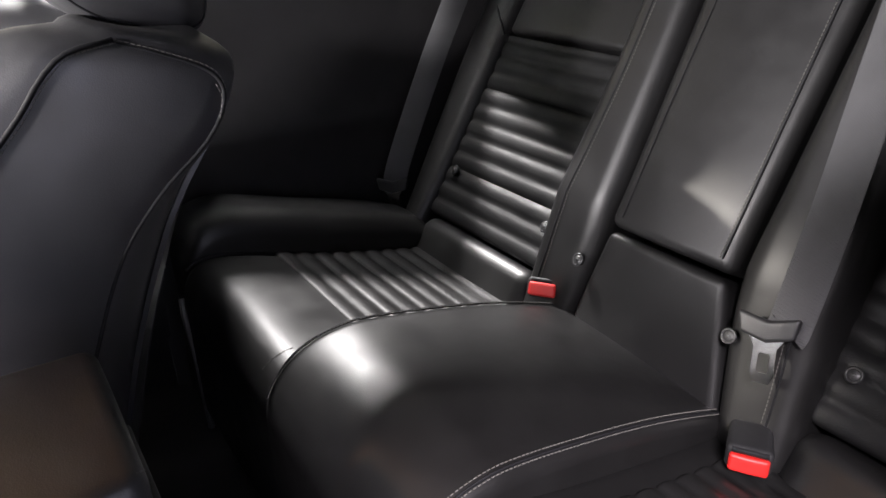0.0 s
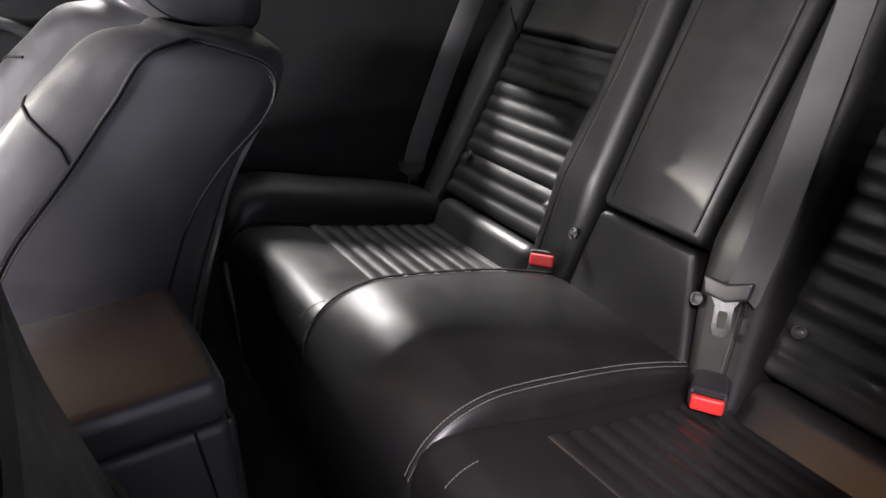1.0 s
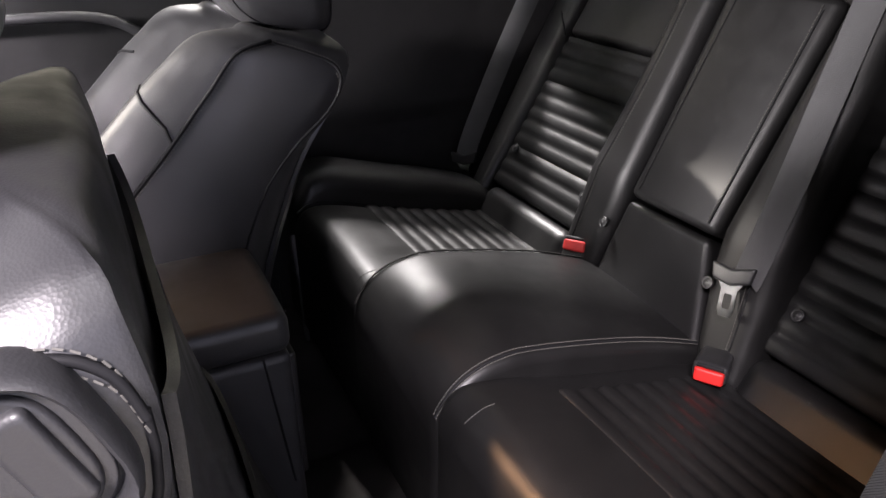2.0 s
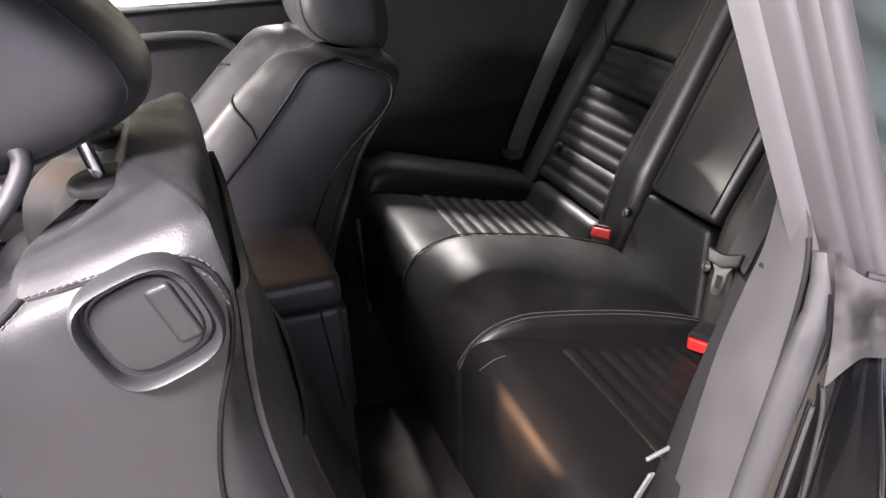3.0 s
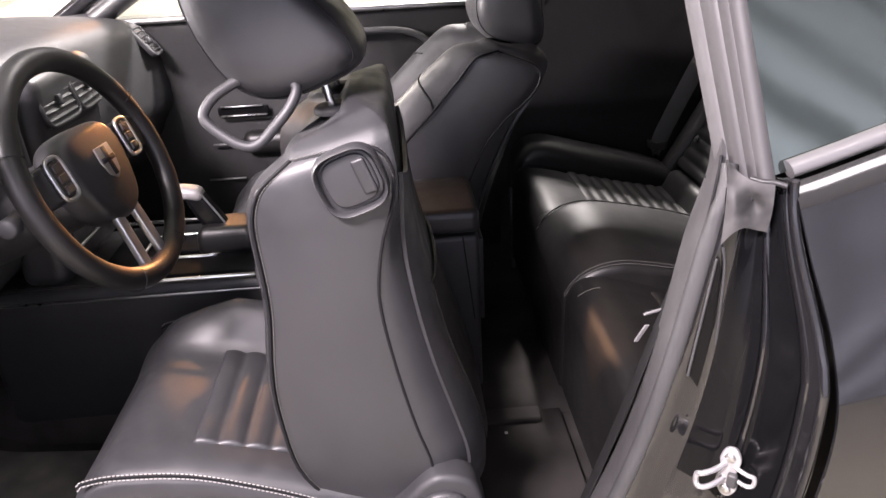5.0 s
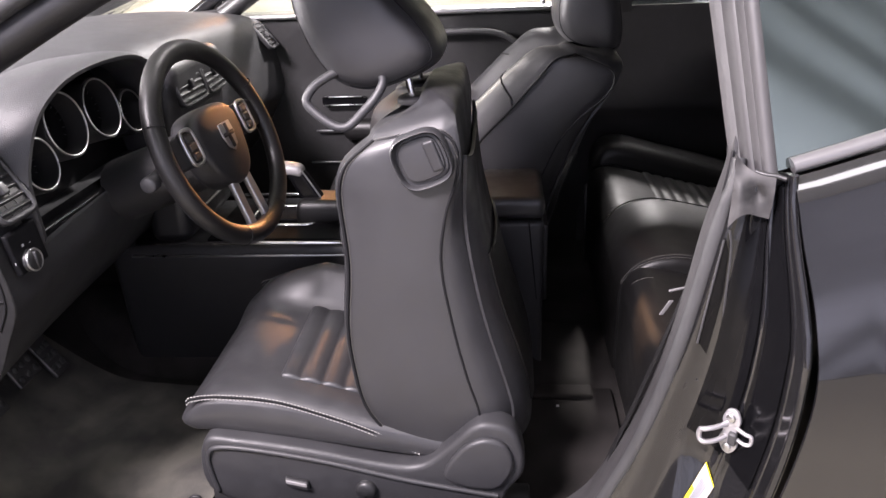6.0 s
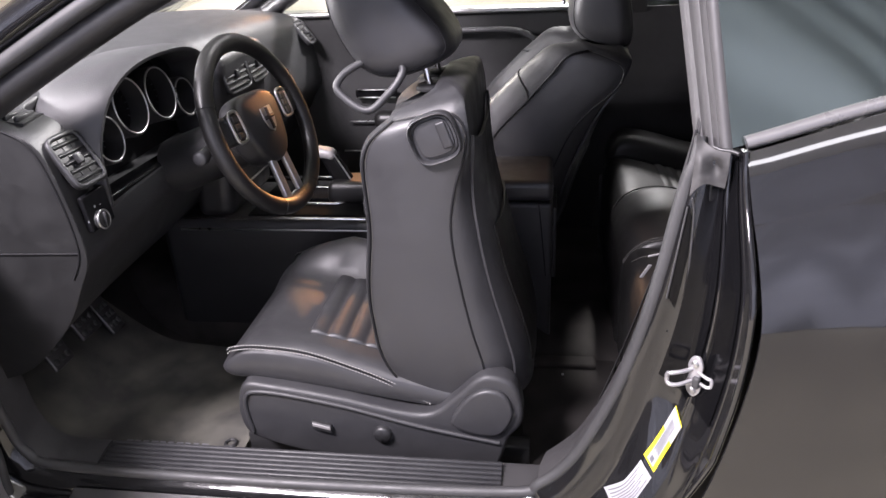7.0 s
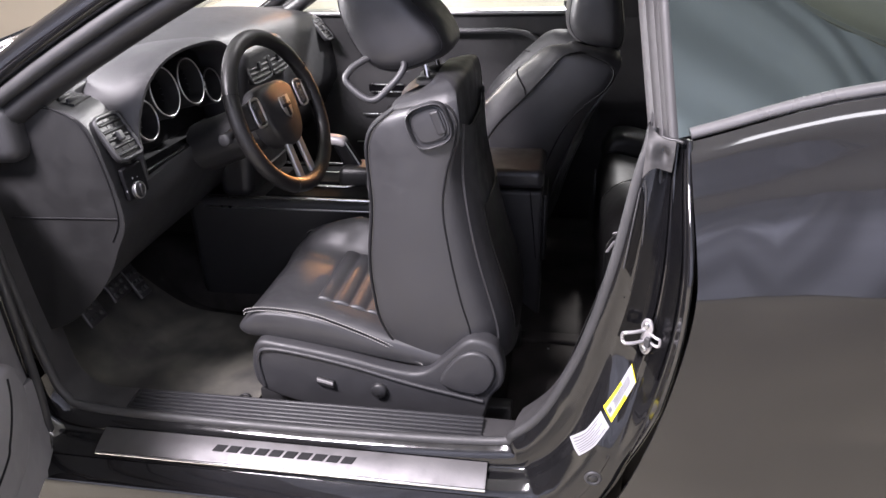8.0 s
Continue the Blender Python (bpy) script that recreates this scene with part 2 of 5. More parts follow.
def soft_box(size, r, n=(8, 8, 4), warp=None, centre=(0, 0, 0)):
    """A box with rounded edges, finely divided, bent by warp(point) -> point."""
    h = [s / 2 for s in size]
    r = min(r, *[x * 0.999 for x in h])

    def marks(k):
        inner = h[k] - r
        c = [-h[k] + r * (1 - math.cos(a)) * 1.0 for a in (0, 0.35, 0.7, 1.05, 1.4)]
        body = [-inner + 2 * inner * i / n[k] for i in range(n[k] + 1)]
        return sorted(set(round(v, 6) for v in c + body + [-v for v in c]))

    bm = bmesh.new()
    seen = {}

    def vert(p):
        key = tuple(round(v, 6) for v in p)
        if key not in seen:
            inner = Vector([min(max(v, -(h[k] - r)), h[k] - r) for k, v in enumerate(p)])
            d = Vector(p) - inner
            q = inner + d.normalized() * r if d.length > 1e-9 else Vector(p)
            q = Vector(warp(q)) if warp else q
            seen[key] = bm.verts.new(q + Vector(centre))
        return seen[key]

    m = [marks(k) for k in range(3)]
    for k in range(3):
        a, b = (k + 1) % 3, (k + 2) % 3
        for s in (-1, 1):
            for i in range(len(m[a]) - 1):
                for j in range(len(m[b]) - 1):
                    q = []
                    for u, v in ((m[a][i], m[b][j]), (m[a][i + 1], m[b][j]), (m[a][i + 1], m[b][j + 1]), (m[a][i], m[b][j + 1])):
                        p = [0, 0, 0]
                        p[k], p[a], p[b] = s * h[k], u, v
                        q.append(vert(p))
                    if len(set(q)) == 4:
                        try:
                            bm.faces.new(q)
                        except ValueError:
                            pass
    return bm


def box(x0, x1, y0, y1, z0, z1, r=0.004, seg=2):
    bm = bmesh.new()
    bmesh.ops.create_cube(bm, size=1, matrix=Matrix.Translation(((x0 + x1) / 2, (y0 + y1) / 2, (z0 + z1) / 2)) @ Matrix.Diagonal((x1 - x0, y1 - y0, z1 - z0, 1)))
    if r:
        bmesh.ops.bevel(bm, geom=bm.edges, offset=min(r, 0.45 * min(x1 - x0, y1 - y0, z1 - z0)), segments=seg, profile=0.5, affect="EDGES")
    return bm


def slab(outline, thick, r, plane=lambda u, v, w: (u, w, v), w0=0.0, seg=4, crown=0.0):
    """A flat outline (u, v) made thick along w from w0, with rounded rims; crown lifts the middle of the first face."""
    P = [Vector((p[0], p[1])) for p in outline]
    n = len(P)
    area = sum(P[i].x * P[(i + 1) % n].y - P[(i + 1) % n].x * P[i].y for i in range(n))
    sgn = 1 if area > 0 else -1
    nor = []
    for i in range(n):
        d = (P[(i + 1) % n] - P[i - 1]).normalized()
        nor.append(Vector((-d.y, d.x)) * sgn)
    rings = []
    steps = [math.pi / 2 * k / seg for k in range(seg + 1)]
    for a in steps:
        rings.append([plane(*(P[i] + nor[i] * r * (1 - math.sin(a))), w0 + r * (1 - math.cos(a))) for i in range(n)])
    for a in reversed(steps):
        rings.append([plane(*(P[i] + nor[i] * r * (1 - math.sin(a))), w0 + thick - r * (1 - math.cos(a))) for i in range(n)])
    if crown:
        c = sum(P, Vector((0, 0))) / n
        extra = []
        for f in (0.25, 0.5, 0.75, 0.92):
            extra.append([plane(*(c + (P[i] + nor[i] * r - c) * f), w0 - crown * (1 - f * f)) for i in range(n)])
        rings = extra + rings
    return loft(rings)


def sheet(fn, nu, nv, thick=0.003):
    """A surface fn(u, v), u and v from 0 to 1, with a thickness behind it."""
    pts = [[Vector(fn(i / nu, j / nv)) for j in range(nv + 1)] for i in range(nu + 1)]
    bm = bmesh.new()
    top, low = [], []
    for i in range(nu + 1):
        ta, la = [], []
        for j in range(nv + 1):
            du = pts[min(i + 1, nu)][j] - pts[max(i - 1, 0)][j]
            dv = pts[i][min(j + 1, nv)] - pts[i][max(j - 1, 0)]
            nn = du.cross(dv)
            nn = nn.normalized() if nn.length > 1e-12 else Vector((0, 0, 1))
            ta.append(bm.verts.new(pts[i][j]))
            la.append(bm.verts.new(pts[i][j] - nn * thick))
        top.append(ta)
        low.append(la)
    for i in range(nu):
        for j in range(nv):
            bm.faces.new((top[i][j], top[i + 1][j], top[i + 1][j + 1], top[i][j + 1]))
            bm.faces.new((low[i][j], low[i][j + 1], low[i + 1][j + 1], low[i + 1][j]))
    rim = [(i, 0) for i in range(nu)] + [(nu, j) for j in range(nv)] + [(i, nv) for i in range(nu, 0, -1)] + [(0, j) for j in range(nv, 0, -1)]
    for k in range(len(rim)):
        a, b = rim[k], rim[(k + 1) % len(rim)]
        bm.faces.new((top[a[0]][a[1]], low[a[0]][a[1]], low[b[0]][b[1]], top[b[0]][b[1]]))
    return bm


def stitches(path, pitch=0.006, r=0.0007, fill=0.65):
    """A row of single stitches along a path, as one mesh."""
    P = [Vector(p) for p in path]
    bm = bmesh.new()
    acc, k = 0.0, 0.0
    for a, b in zip(P, P[1:]):
        d = b - a
        ln = d.length
        if ln < 1e-7:
            continue
        d /= ln
        up = d.cross(Vector((0, 0, 1)))
        up = up.normalized() if up.length > 0.05 else Vector((1, 0, 0))
        side = d.cross(up)
        while k < acc + ln:
            s = a + d * (k - acc)
            e = s + d * pitch * fill
            q = [bm.verts.new(s + o) for o in (up * r, side * r, -up * r, -side * r)]
            w = [bm.verts.new(e + o) for o in (up * r, side * r, -up * r, -side * r)]
            for i in range(4):
                bm.faces.new((q[i], q[(i + 1) % 4], w[(i + 1) % 4], w[i]))
            bm.faces.new(q)
            bm.faces.new(list(reversed(w)))
            k += pitch
        acc += ln
    return bm


def disc(centre, normal, r, depth, seg=24, bevel=0.002):
    """A short round cylinder with a bevelled face."""
    m = Vector(normal).to_track_quat("Z", "Y").to_matrix().to_4x4()
    m.translation = Vector(centre)
    ring = lambda rr, z: [m @ Vector((rr * math.cos(2 * math.pi * k / seg), rr * math.sin(2 * math.pi * k / seg), z)) for k in range(seg)]
    return loft([ring(r, -depth / 2), ring(r, depth / 2 - bevel), ring(r - bevel, depth / 2)])


def ring_mesh(centre, normal, r, tr, seg=40, tseg=8, flat=1.0):
    m = Vector(normal).to_track_quat("Z", "Y").to_matrix().to_4x4()
    m.translation = Vector(centre)
    rings = []
    for k in range(seg):
        a = 2 * math.pi * k / seg
        rings.append([m @ Vector(((r + tr * math.cos(b)) * math.cos(a), (r + tr * math.cos(b)) * math.sin(a), tr * flat * math.sin(b))) for b in [2 * math.pi * j / tseg for j in range(tseg)]])
    return loft(rings, True, False, True)


# ---- the booth round the car ----
def setting(name, bm, material, label, category, flat=True):
    return tagged(part(name, bm, material, flat=flat), label, category, kind="structure")


setting("ground", box(-6, 6, -3.6, 4.0, -0.1, 0, 0), FLOORMAT, "brown-grey concrete floor of the booth under the car", "floor")
setting("wall_north", box(-6, 6, 4.0, 4.1, 0, 4.6, 0), CREAM, "plain cream painted wall beyond the passenger side", "wall")
setting("wall_south", box(-6, 6, -3.7, -3.6, 0, 4.6, 0), WALLPAINT, "plain blue-grey wall behind the camera", "wall")
setting("wall_west", box(-6.1, -6, -3.7, 4.1, 0, 4.6, 0), CREAM, "plain cream wall ahead of the car", "wall")
setting("wall_east", box(6, 6.1, -3.7, 4.1, 0, 4.6, 0), WALLPAINT, "plain pale wall behind the car", "wall")
setting("ceiling", box(-6.1, 6.1, -3.7, 4.1, 4.6, 4.7, 0), CEILPAINT, "plain pale ceiling of the booth", "ceiling")


def curtain_fn(u, v):
    x = -3.0 + 7.5 * u
    return (x, -3.42 + 0.055 * math.sin(x * 7.0 + 1.3 * math.sin(x * 2.1)) * (0.6 + 0.4 * math.sin(x * 1.3 + 1)) + 0.022 * math.sin(x * 17 + math.sin(x * 5)) + 0.02 * v * math.sin(x * 4.1), 0.02 + 4.27 * v)


cur = thing("curtain", (0.7, -3.45, 4.32), "grey-green hanging booth curtain with loose folds", "curtain")
part("curtain_cloth", sheet(curtain_fn, 420, 8, 0.004), CURTAIN, cur)
part("curtain_rail", tube([(-3.1, -3.45, 4.31), (4.6, -3.45, 4.31)], 0.015), SATIN, cur)

# ---- car body ----
car = thing("car_body", (0.0, 0.0, 0.0), "gloss black two-door coupe body with the driver's door open", "car")

SEAL = [(-1.09, 0.50), (-1.07, 0.43), (-0.99, 0.396), (-0.562, 0.388), (-0.126, 0.400), (-0.06, 0.426), (-0.004, 0.487), (0.045, 0.592), (0.079, 0.695), (0.109, 0.823), (0.133, 0.969), (0.146, 1.045)]
EDGE = [(-1.17, 0.40), (-1.13, 0.30), (-0.99, 0.28), (-0.562, 0.28), (-0.06, 0.28), (0.07, 0.30), (0.13, 0.38), (0.165, 0.49), (0.194, 0.62), (0.214, 0.78), (0.208, 0.985), (0.204, 1.055)]
NS = 90
SEALP = spline([(x, 0, z) for x, z in SEAL], NS + 1)
EDGEP = spline([(x, 0, z) for x, z in EDGE], NS + 1)
SILL_Y = [(0, -0.770), (0.10, -0.786), (0.22, -0.792), (0.34, -0.797), (0.42, -0.826), (0.55, -0.846), (0.8, -0.853), (0.93, -0.853), (1.0, -0.835)]
JAMB_Y = [(0, -0.770), (0.08, -0.777), (0.20, -0.779), (0.31, -0.782), (0.36, -0.785), (0.50, -0.789), (0.60, -0.794), (0.66, -0.800), (0.72, -0.812), (0.77, -0.818), (0.80, -0.820), (0.86, -0.838), (0.92, -0.858), (0.955, -0.868), (1.0, -0.888)]


def jamb_fn(u, v):
    i = min(int(round(u * NS)), NS)
    s, e = SEALP[i], EDGEP[i]
    w = min(max((u - 0.60) / 0.12, 0), 1)
    z = s.z + (e.z - s.z) * v
    up = min(max((z - 0.86) / 0.19, 0), 1)
    tuck = 0.10 * up * up * (3 - 2 * up) * v * v * v
    return (s.x + (e.x - s.x) * v, curve(SILL_Y, v) * (1 - w) + curve(JAMB_Y, v) * w + tuck, z)


part("door_jamb", sheet(jamb_fn, NS, 70, 0.004), JAMB, car, "gloss black painted door jamb and sill")
for v0, r0, m0 in ((0.385, 0.0030, PAINT), (0.74, 0.0040, PAINT), (0.955, 0.0040, PAINT), (1.0, 0.0055, PAINT)):
    part("jamb_bead", tube([Vector(jamb_fn(0.36 + 0.64 * k / 60, v0)) + Vector((-0.001, -0.001, 0)) for k in range(61)], r0, 8), m0, car, "raised bead along the jamb")
FOOT_LOW = spline([(0.137, -0.786, 0.990), (0.146, -0.790, 1.004), (0.157, -0.790, 1.009), (0.169, -0.790, 1.006), (0.181, -0.791, 1.003)], 21)
FOOT_TOP = spline([(0.143, -0.766, 1.074), (0.151, -0.768, 1.064), (0.160, -0.776, 1.057), (0.170, -0.782, 1.054), (0.183, -0.788, 1.054)], 21)


def foot_fn(u, v):
    p = FOOT_LOW[int(round(u * 20))].lerp(FOOT_TOP[int(round(u * 20))], v)
    hollow = math.exp(-((u - 0.60) / 0.20) ** 2 - ((v - 0.52) / 0.24) ** 2)
    swell = math.exp(-((u - 0.30) / 0.22) ** 2) * math.sin(math.pi * v)
    return (p.x + 0.004 * hollow - 0.003 * swell, p.y - 0.003 + 0.006 * hollow - 0.003 * swell - 0.003 * math.sin(math.pi * v), p.z)


part("pillar_foot", sheet(foot_fn, 20, 16, 0.004), PILLARFOOT, car, "grey smudged foot of the pillar")
part("jamb_cap", tube(spline([(0.164, -0.777, 1.056), (0.174, -0.784, 1.054), (0.184, -0.789, 1.054), (0.193, -0.795, 1.052)], 16), 0.0030, 8), DARKPLASTIC, car, "black plastic end of the jamb")
KICK = spline([(-0.93, 0, 0.396), (-1.00, 0, 0.397), (-1.040, 0, 0.408), (-1.072, 0, 0.440), (-1.086, 0, 0.49), (-1.092, 0, 0.56), (-1.103, 0, 0.64), (-1.115, 0, 0.76), (-1.125, 0, 0.90)], 40)
part("kick_trim", sheet(lambda u, v: (KICK[int(round(u * 39))].x - 0.010 * v, -0.764 + 0.075 * v, KICK[int(round(u * 39))].z + 0.004 * math.sin(math.pi * v)), 39, 8, 0.006), PILLARTRIM, car, "grey plastic kick panel at the front of the opening")
# Near-black sheets over the gloss jamb imitate its dark reflections.
for v0, v1 in ((0.36, 0.72), (0.765, 0.93)):
    part("jamb_dark_overlay", sheet(lambda u, v, v0=v0, v1=v1: tuple(Vector(jamb_fn((67 + 20 * u) / 90, v0 + (v1 - v0) * v)) + Vector((-0.0050, -0.0042, 0))), 20, 20, 0.001), SATINBLACK, car, "black overlay on the jamb in place of a dark reflection")
# dark recess beside the seal, its clip and the small slots below
rec = part("jamb_recess", slab([(0.139, 0.972), (0.124, 0.826), (0.136, 0.806), (0.150, 0.795), (0.147, 0.870), (0.145, 0.956)], 0.003, 0.001, lambda u, v, w: (u, -0.7815 - w, v)), SATINBLACK, car, "black recess in the door jamb")
part("recess_edge", tube([(0.122, -0.785, 0.825), (0.137, -0.785, 0.972)], 0.0016, 6), RUBBER, rec)
part("recess_edge", tube(spline([(0.152, -0.786, 0.795), (0.149, -0.786, 0.87), (0.147, -0.785, 0.956), (0.142, -0.785, 0.985)], 20), 0.0016, 6), RUBBER, rec)
for z in (0.745, 0.765):
    part("jamb_slot", box(0.126, 0.152, -0.7845, -0.779, z, z + 0.005, 0.001, 1), PIPING, car)
part("jamb_latch_eye", ring_mesh((0.207, -0.858, 0.741), (-0.3, -0.95, 0), 0.007, 0.0016, 20, 6), STEEL, car, "small bright ring")
# rubber seal round the opening
part("door_seal", tube([(-1.125, -0.770, 0.88), (-1.115, -0.770, 0.74), (-1.104, -0.770, 0.62), (-1.096, -0.769, 0.55)] + [(p.x, -0.768, p.z + 0.004) for p in SEALP[:87]] + [(0.1445, -0.767, 1.030), (0.1475, -0.764, 1.050), (0.150, -0.758, 1.066)], lambda f: 0.011 if f < 0.93 else 0.011 - 0.003 * (f - 0.93) / 0.07, 10), RUBBER, car, "grey rubber door seal")


# quarter panel
def belt_z(x):
    return 1.046 + curve([(0.1, -0.02), (0.19, 0.0), (0.45, 0.078), (0.9, 0.125), (1.5, 0.13), (2.2, 0.1)], x)


QY = [(0, -0.778), (0.015, -0.794), (0.05, -0.814), (0.095, -0.838), (0.105, -0.846), (0.16, -0.876), (0.23, -0.895), (0.32, -0.902), (0.45, -0.902), (0.65, -0.897), (0.85, -0.880), (1, -0.850)]


def quarter_fn(u, v):
    zt = belt_z(0.19 + 1.7 * u)
    z = zt + (0.26 - zt) * v
    xe = curve([(0.26, 0.085), (0.38, 0.132), (0.49, 0.166), (0.62, 0.197), (0.74, 0.216), (0.836, 0.223), (0.92, 0.216), (1.0, 0.209), (1.07, 0.205)], z)
    x = xe + (1.9 - xe) * u
    swell = 0.05 * math.sin(min(max((x - 0.3) / 1.3, 0), 1) * math.pi)
    return (x, curve(QY, v) - swell * math.sin(min(v * 1.6, 1) * math.pi), z)


part("quarter_panel", sheet(quarter_fn, 60, 60, 0.004), PAINT, car, "gloss black rear quarter panel")
# moulding along the window's lower edge
part("belt_moulding", tube([(0.207 + k * 0.05, -0.768 - 0.05 * math.sin(min(max((k * 0.05 - 0.1) / 1.3, 0), 1) * math.pi) * 0.3, belt_z(0.207 + k * 0.05) + 0.008) for k in range(22)], 0.012, 10, flat=0.8), MOULDING, car, "satin grey belt moulding")

# rear pillar strip beside the quarter glass
def pillar_at(f, z):
    """A point of the pillar's face, f from its inner edge (0) to the glass (1)."""
    k = (z - 1.10) / 0.18
    return Vector((0.149 + 0.027 * f - (0.024 - 0.001 * f) * k, -0.718 - 0.038 * f + (0.083 - 0.011 * f) * k, z))


def strip(f0, f1, bulge, material, name, label=""):
    def fn(u, v):
        p = pillar_at(f0 + (f1 - f0) * v, 1.046 + 0.319 * u)
        return (p.x, p.y - bulge * math.sin(math.pi * v), p.z)
    return part(name, sheet(fn, 20, 10, 0.008), material, car, label)


strip(-0.08, 0.21, 0.003, PILLARTRIM, "pillar_strip", "grey plastic strip inside the pillar")
part("pillar_gap", tube([pillar_at(0.225, 1.046 + 0.319 * k / 20) + Vector((0, -0.0005, 0)) for k in range(21)], 0.0016, 6), PIPING, car, "dark gap between the pillar strips")
part("pillar_gap", tube([pillar_at(0.60, 1.046 + 0.319 * k / 20) + Vector((0, -0.0008, 0)) for k in range(21)], 0.0009, 6), PIPING, car, "dark gap between the pillar strips")
strip(0.24, 0.60, 0.005, PILLARSKIN, "pillar_seal", "grey rubber seal on the pillar")
strip(0.595, 0.86, 0.003, PILLARSKIN, "window_channel", "grey window channel on the pillar")
strip(0.865, 1.03, 0.003, PILLARTRIM, "window_channel", "paler outer lip of the window channel")


def qglass_fn(u, v):
    x0 = 0.184 - 0.042 * v
    x1 = 1.06 - 0.13 * v
    x = x0 + (x1 - x0) * u
    zb = belt_z(x) + 0.004
    zt = 1.345 - 0.05 * u
    return (x, -0.764 + 0.116 * v - 0.003 * math.sin(math.pi * v), zb + (zt - zb) * v)


g = part("quarter_window", sheet(qglass_fn, 30, 12, 0.004), TINTGLASS, car, "dark tinted quarter window glass")


# interior trim of the rear pillar, inside the seal, up to its pointed top
TRIM_OUT = spline([(-0.062, -0.762, 0.428), (-0.006, -0.762, 0.489), (0.043, -0.762, 0.594), (0.077, -0.760, 0.697), (0.107, -0.758, 0.825), (0.131, -0.757, 0.975), (0.141, -0.754, 1.045), (0.147, -0.744, 1.077), (0.150, -0.731, 1.095)], 61)
TRIM_IN = spline([(-0.048, -0.687, 0.432), (0.010, -0.688, 0.494), (0.059, -0.690, 0.600), (0.093, -0.692, 0.705), (0.118, -0.696, 0.830), (0.135, -0.700, 0.955), (0.146, -0.705, 1.015), (0.1500, -0.711, 1.050), (0.1455, -0.7185, 1.094)], 61)


def btrim_fn(u, v):
    p = TRIM_OUT[int(round(u * 60))].lerp(TRIM_IN[int(round(u * 60))], v)
    d = 0.006 * math.sin(math.pi * v) * (1 - 0.6 * u)
    return (p.x - d, p.y - 0.5 * d, p.z)


ptrim = part("pillar_trim", sheet(btrim_fn, 60, 10, 0.004), PILLARTRIM, car, "grey plastic pillar trim inside the seal")
part("trim_seam", tube([p + Vector((-0.001, -0.002, 0)) for p in TRIM_OUT[8:52]], 0.0018, 6), PIPING, ptrim, "dark gap beside the trim")
part("trim_clip", tube(spline([(0.1490, -0.712, 1.034), (0.1465, -0.716, 1.037), (0.1465, -0.721, 1.035)], 8), 0.0016, 6), PIPING, ptrim, "dark clip notch at the trim's edge")
# sill: ribbed inner scuff strip
for k in range(6):
    y = -0.757 + k * 0.011
    part("scuff_rib", box(-0.93, -0.13, y, y + 0.0085, 0.386, 0.401 + 0.0015 * k, 0.002, 1), PLASTIC, car)
part("side_carpet", box(-0.14, 0.16, -0.775, -0.69, 0.26, 0.385, 0.01), CARPET, car)
part("sill_trim", box(-1.06, -0.02, -0.762, -0.675, 0.30, 0.394, 0.01, 3), PILLARTRIM, car, "grey plastic inner sill trim")
plate = part("sill_plate", sheet(lambda u, v: (-0.962 + 0.85 * u, -0.797 - 0.05 * v, 0.372 - 0.022 * v + 0.002 * math.sin(math.pi * v)), 20, 8, 0.004), PLATE, car, "grey brushed metal sill plate")
for k in range(10):
    def letter(u, v, x0=-0.690 + k * 0.0315):
        w = 0.34 + 0.27 * v
        return (x0 + 0.024 * u - 0.008 * v, -0.797 - 0.05 * w, 0.3748 - 0.022 * w + 0.002 * math.sin(math.pi * w))
    part("plate_lettering", sheet(letter, 3, 3, 0.0035), PIPING, plate, "dark raised bar")
part("sill_plate_bead", tube([(-0.962, -0.8375, 0.3555), (-0.112, -0.8375, 0.3555)], 0.0032), SATIN, plate, "bright rolled bead along the plate")
part("sill_plate_groove", tube([(-0.960, -0.8330, 0.3578), (-0.114, -0.8330, 0.3578)], 0.0014, 6), PIPING, plate)
part("sill_plate_lip", tube([(-0.962, -0.848, 0.348), (-0.112, -0.848, 0.348)], 0.004), CHROME, plate)
part("rocker_panel", sheet(lambda u, v: (-1.5 + 1.72 * u, -curve([(0.10, 0.885), (0.16, 0.898), (0.24, 0.896), (0.295, 0.886), (0.318, 0.872), (0.335, 0.853)], 0.335 - 0.235 * v), 0.335 - 0.235 * v), 12, 24, 0.004), PAINT, car, "gloss black rocker panel below the sill")
for z, y in ((0.309, -0.8795), (0.282, -0.8900)):
    part("rocker_bead", tube([(-1.45, y, z), (0.04, y, z)], 0.0028, 8), PAINT, car, "raised line along the rocker")

# floor pan, tunnel, firewall
part("floor_carpet", sheet(lambda u, v: (-1.5 + 2.2 * u, -0.745 + 1.49 * v, curve([(-1.5, 0.62), (-1.3, 0.50), (-1.1, 0.33), (-0.95, 0.30), (-0.1, 0.275), (0.7, 0.275)], -1.5 + 2.2 * u)), 44, 20, 0.01), CARPET, car, "dark grey carpet floor")
part("tunnel", sheet(lambda u, v: (-1.35 + 1.6 * u, -0.17 + 0.34 * v, 0.27 + curve([(0, 0.20), (0.75, 0.20), (0.82, 0.05), (1, 0.035)], u) * math.sin(math.pi * v) ** 0.5), 24, 16, 0.006), CARPET, car)
part("firewall", box(-1.52, -1.48, -0.75, 0.75, 0.3, 1.06, 0), CARPET, car)
part("seat_riser", box(0.15, 0.62, -0.70, 0.70, 0.27, 0.42, 0.02), CARPET, car)

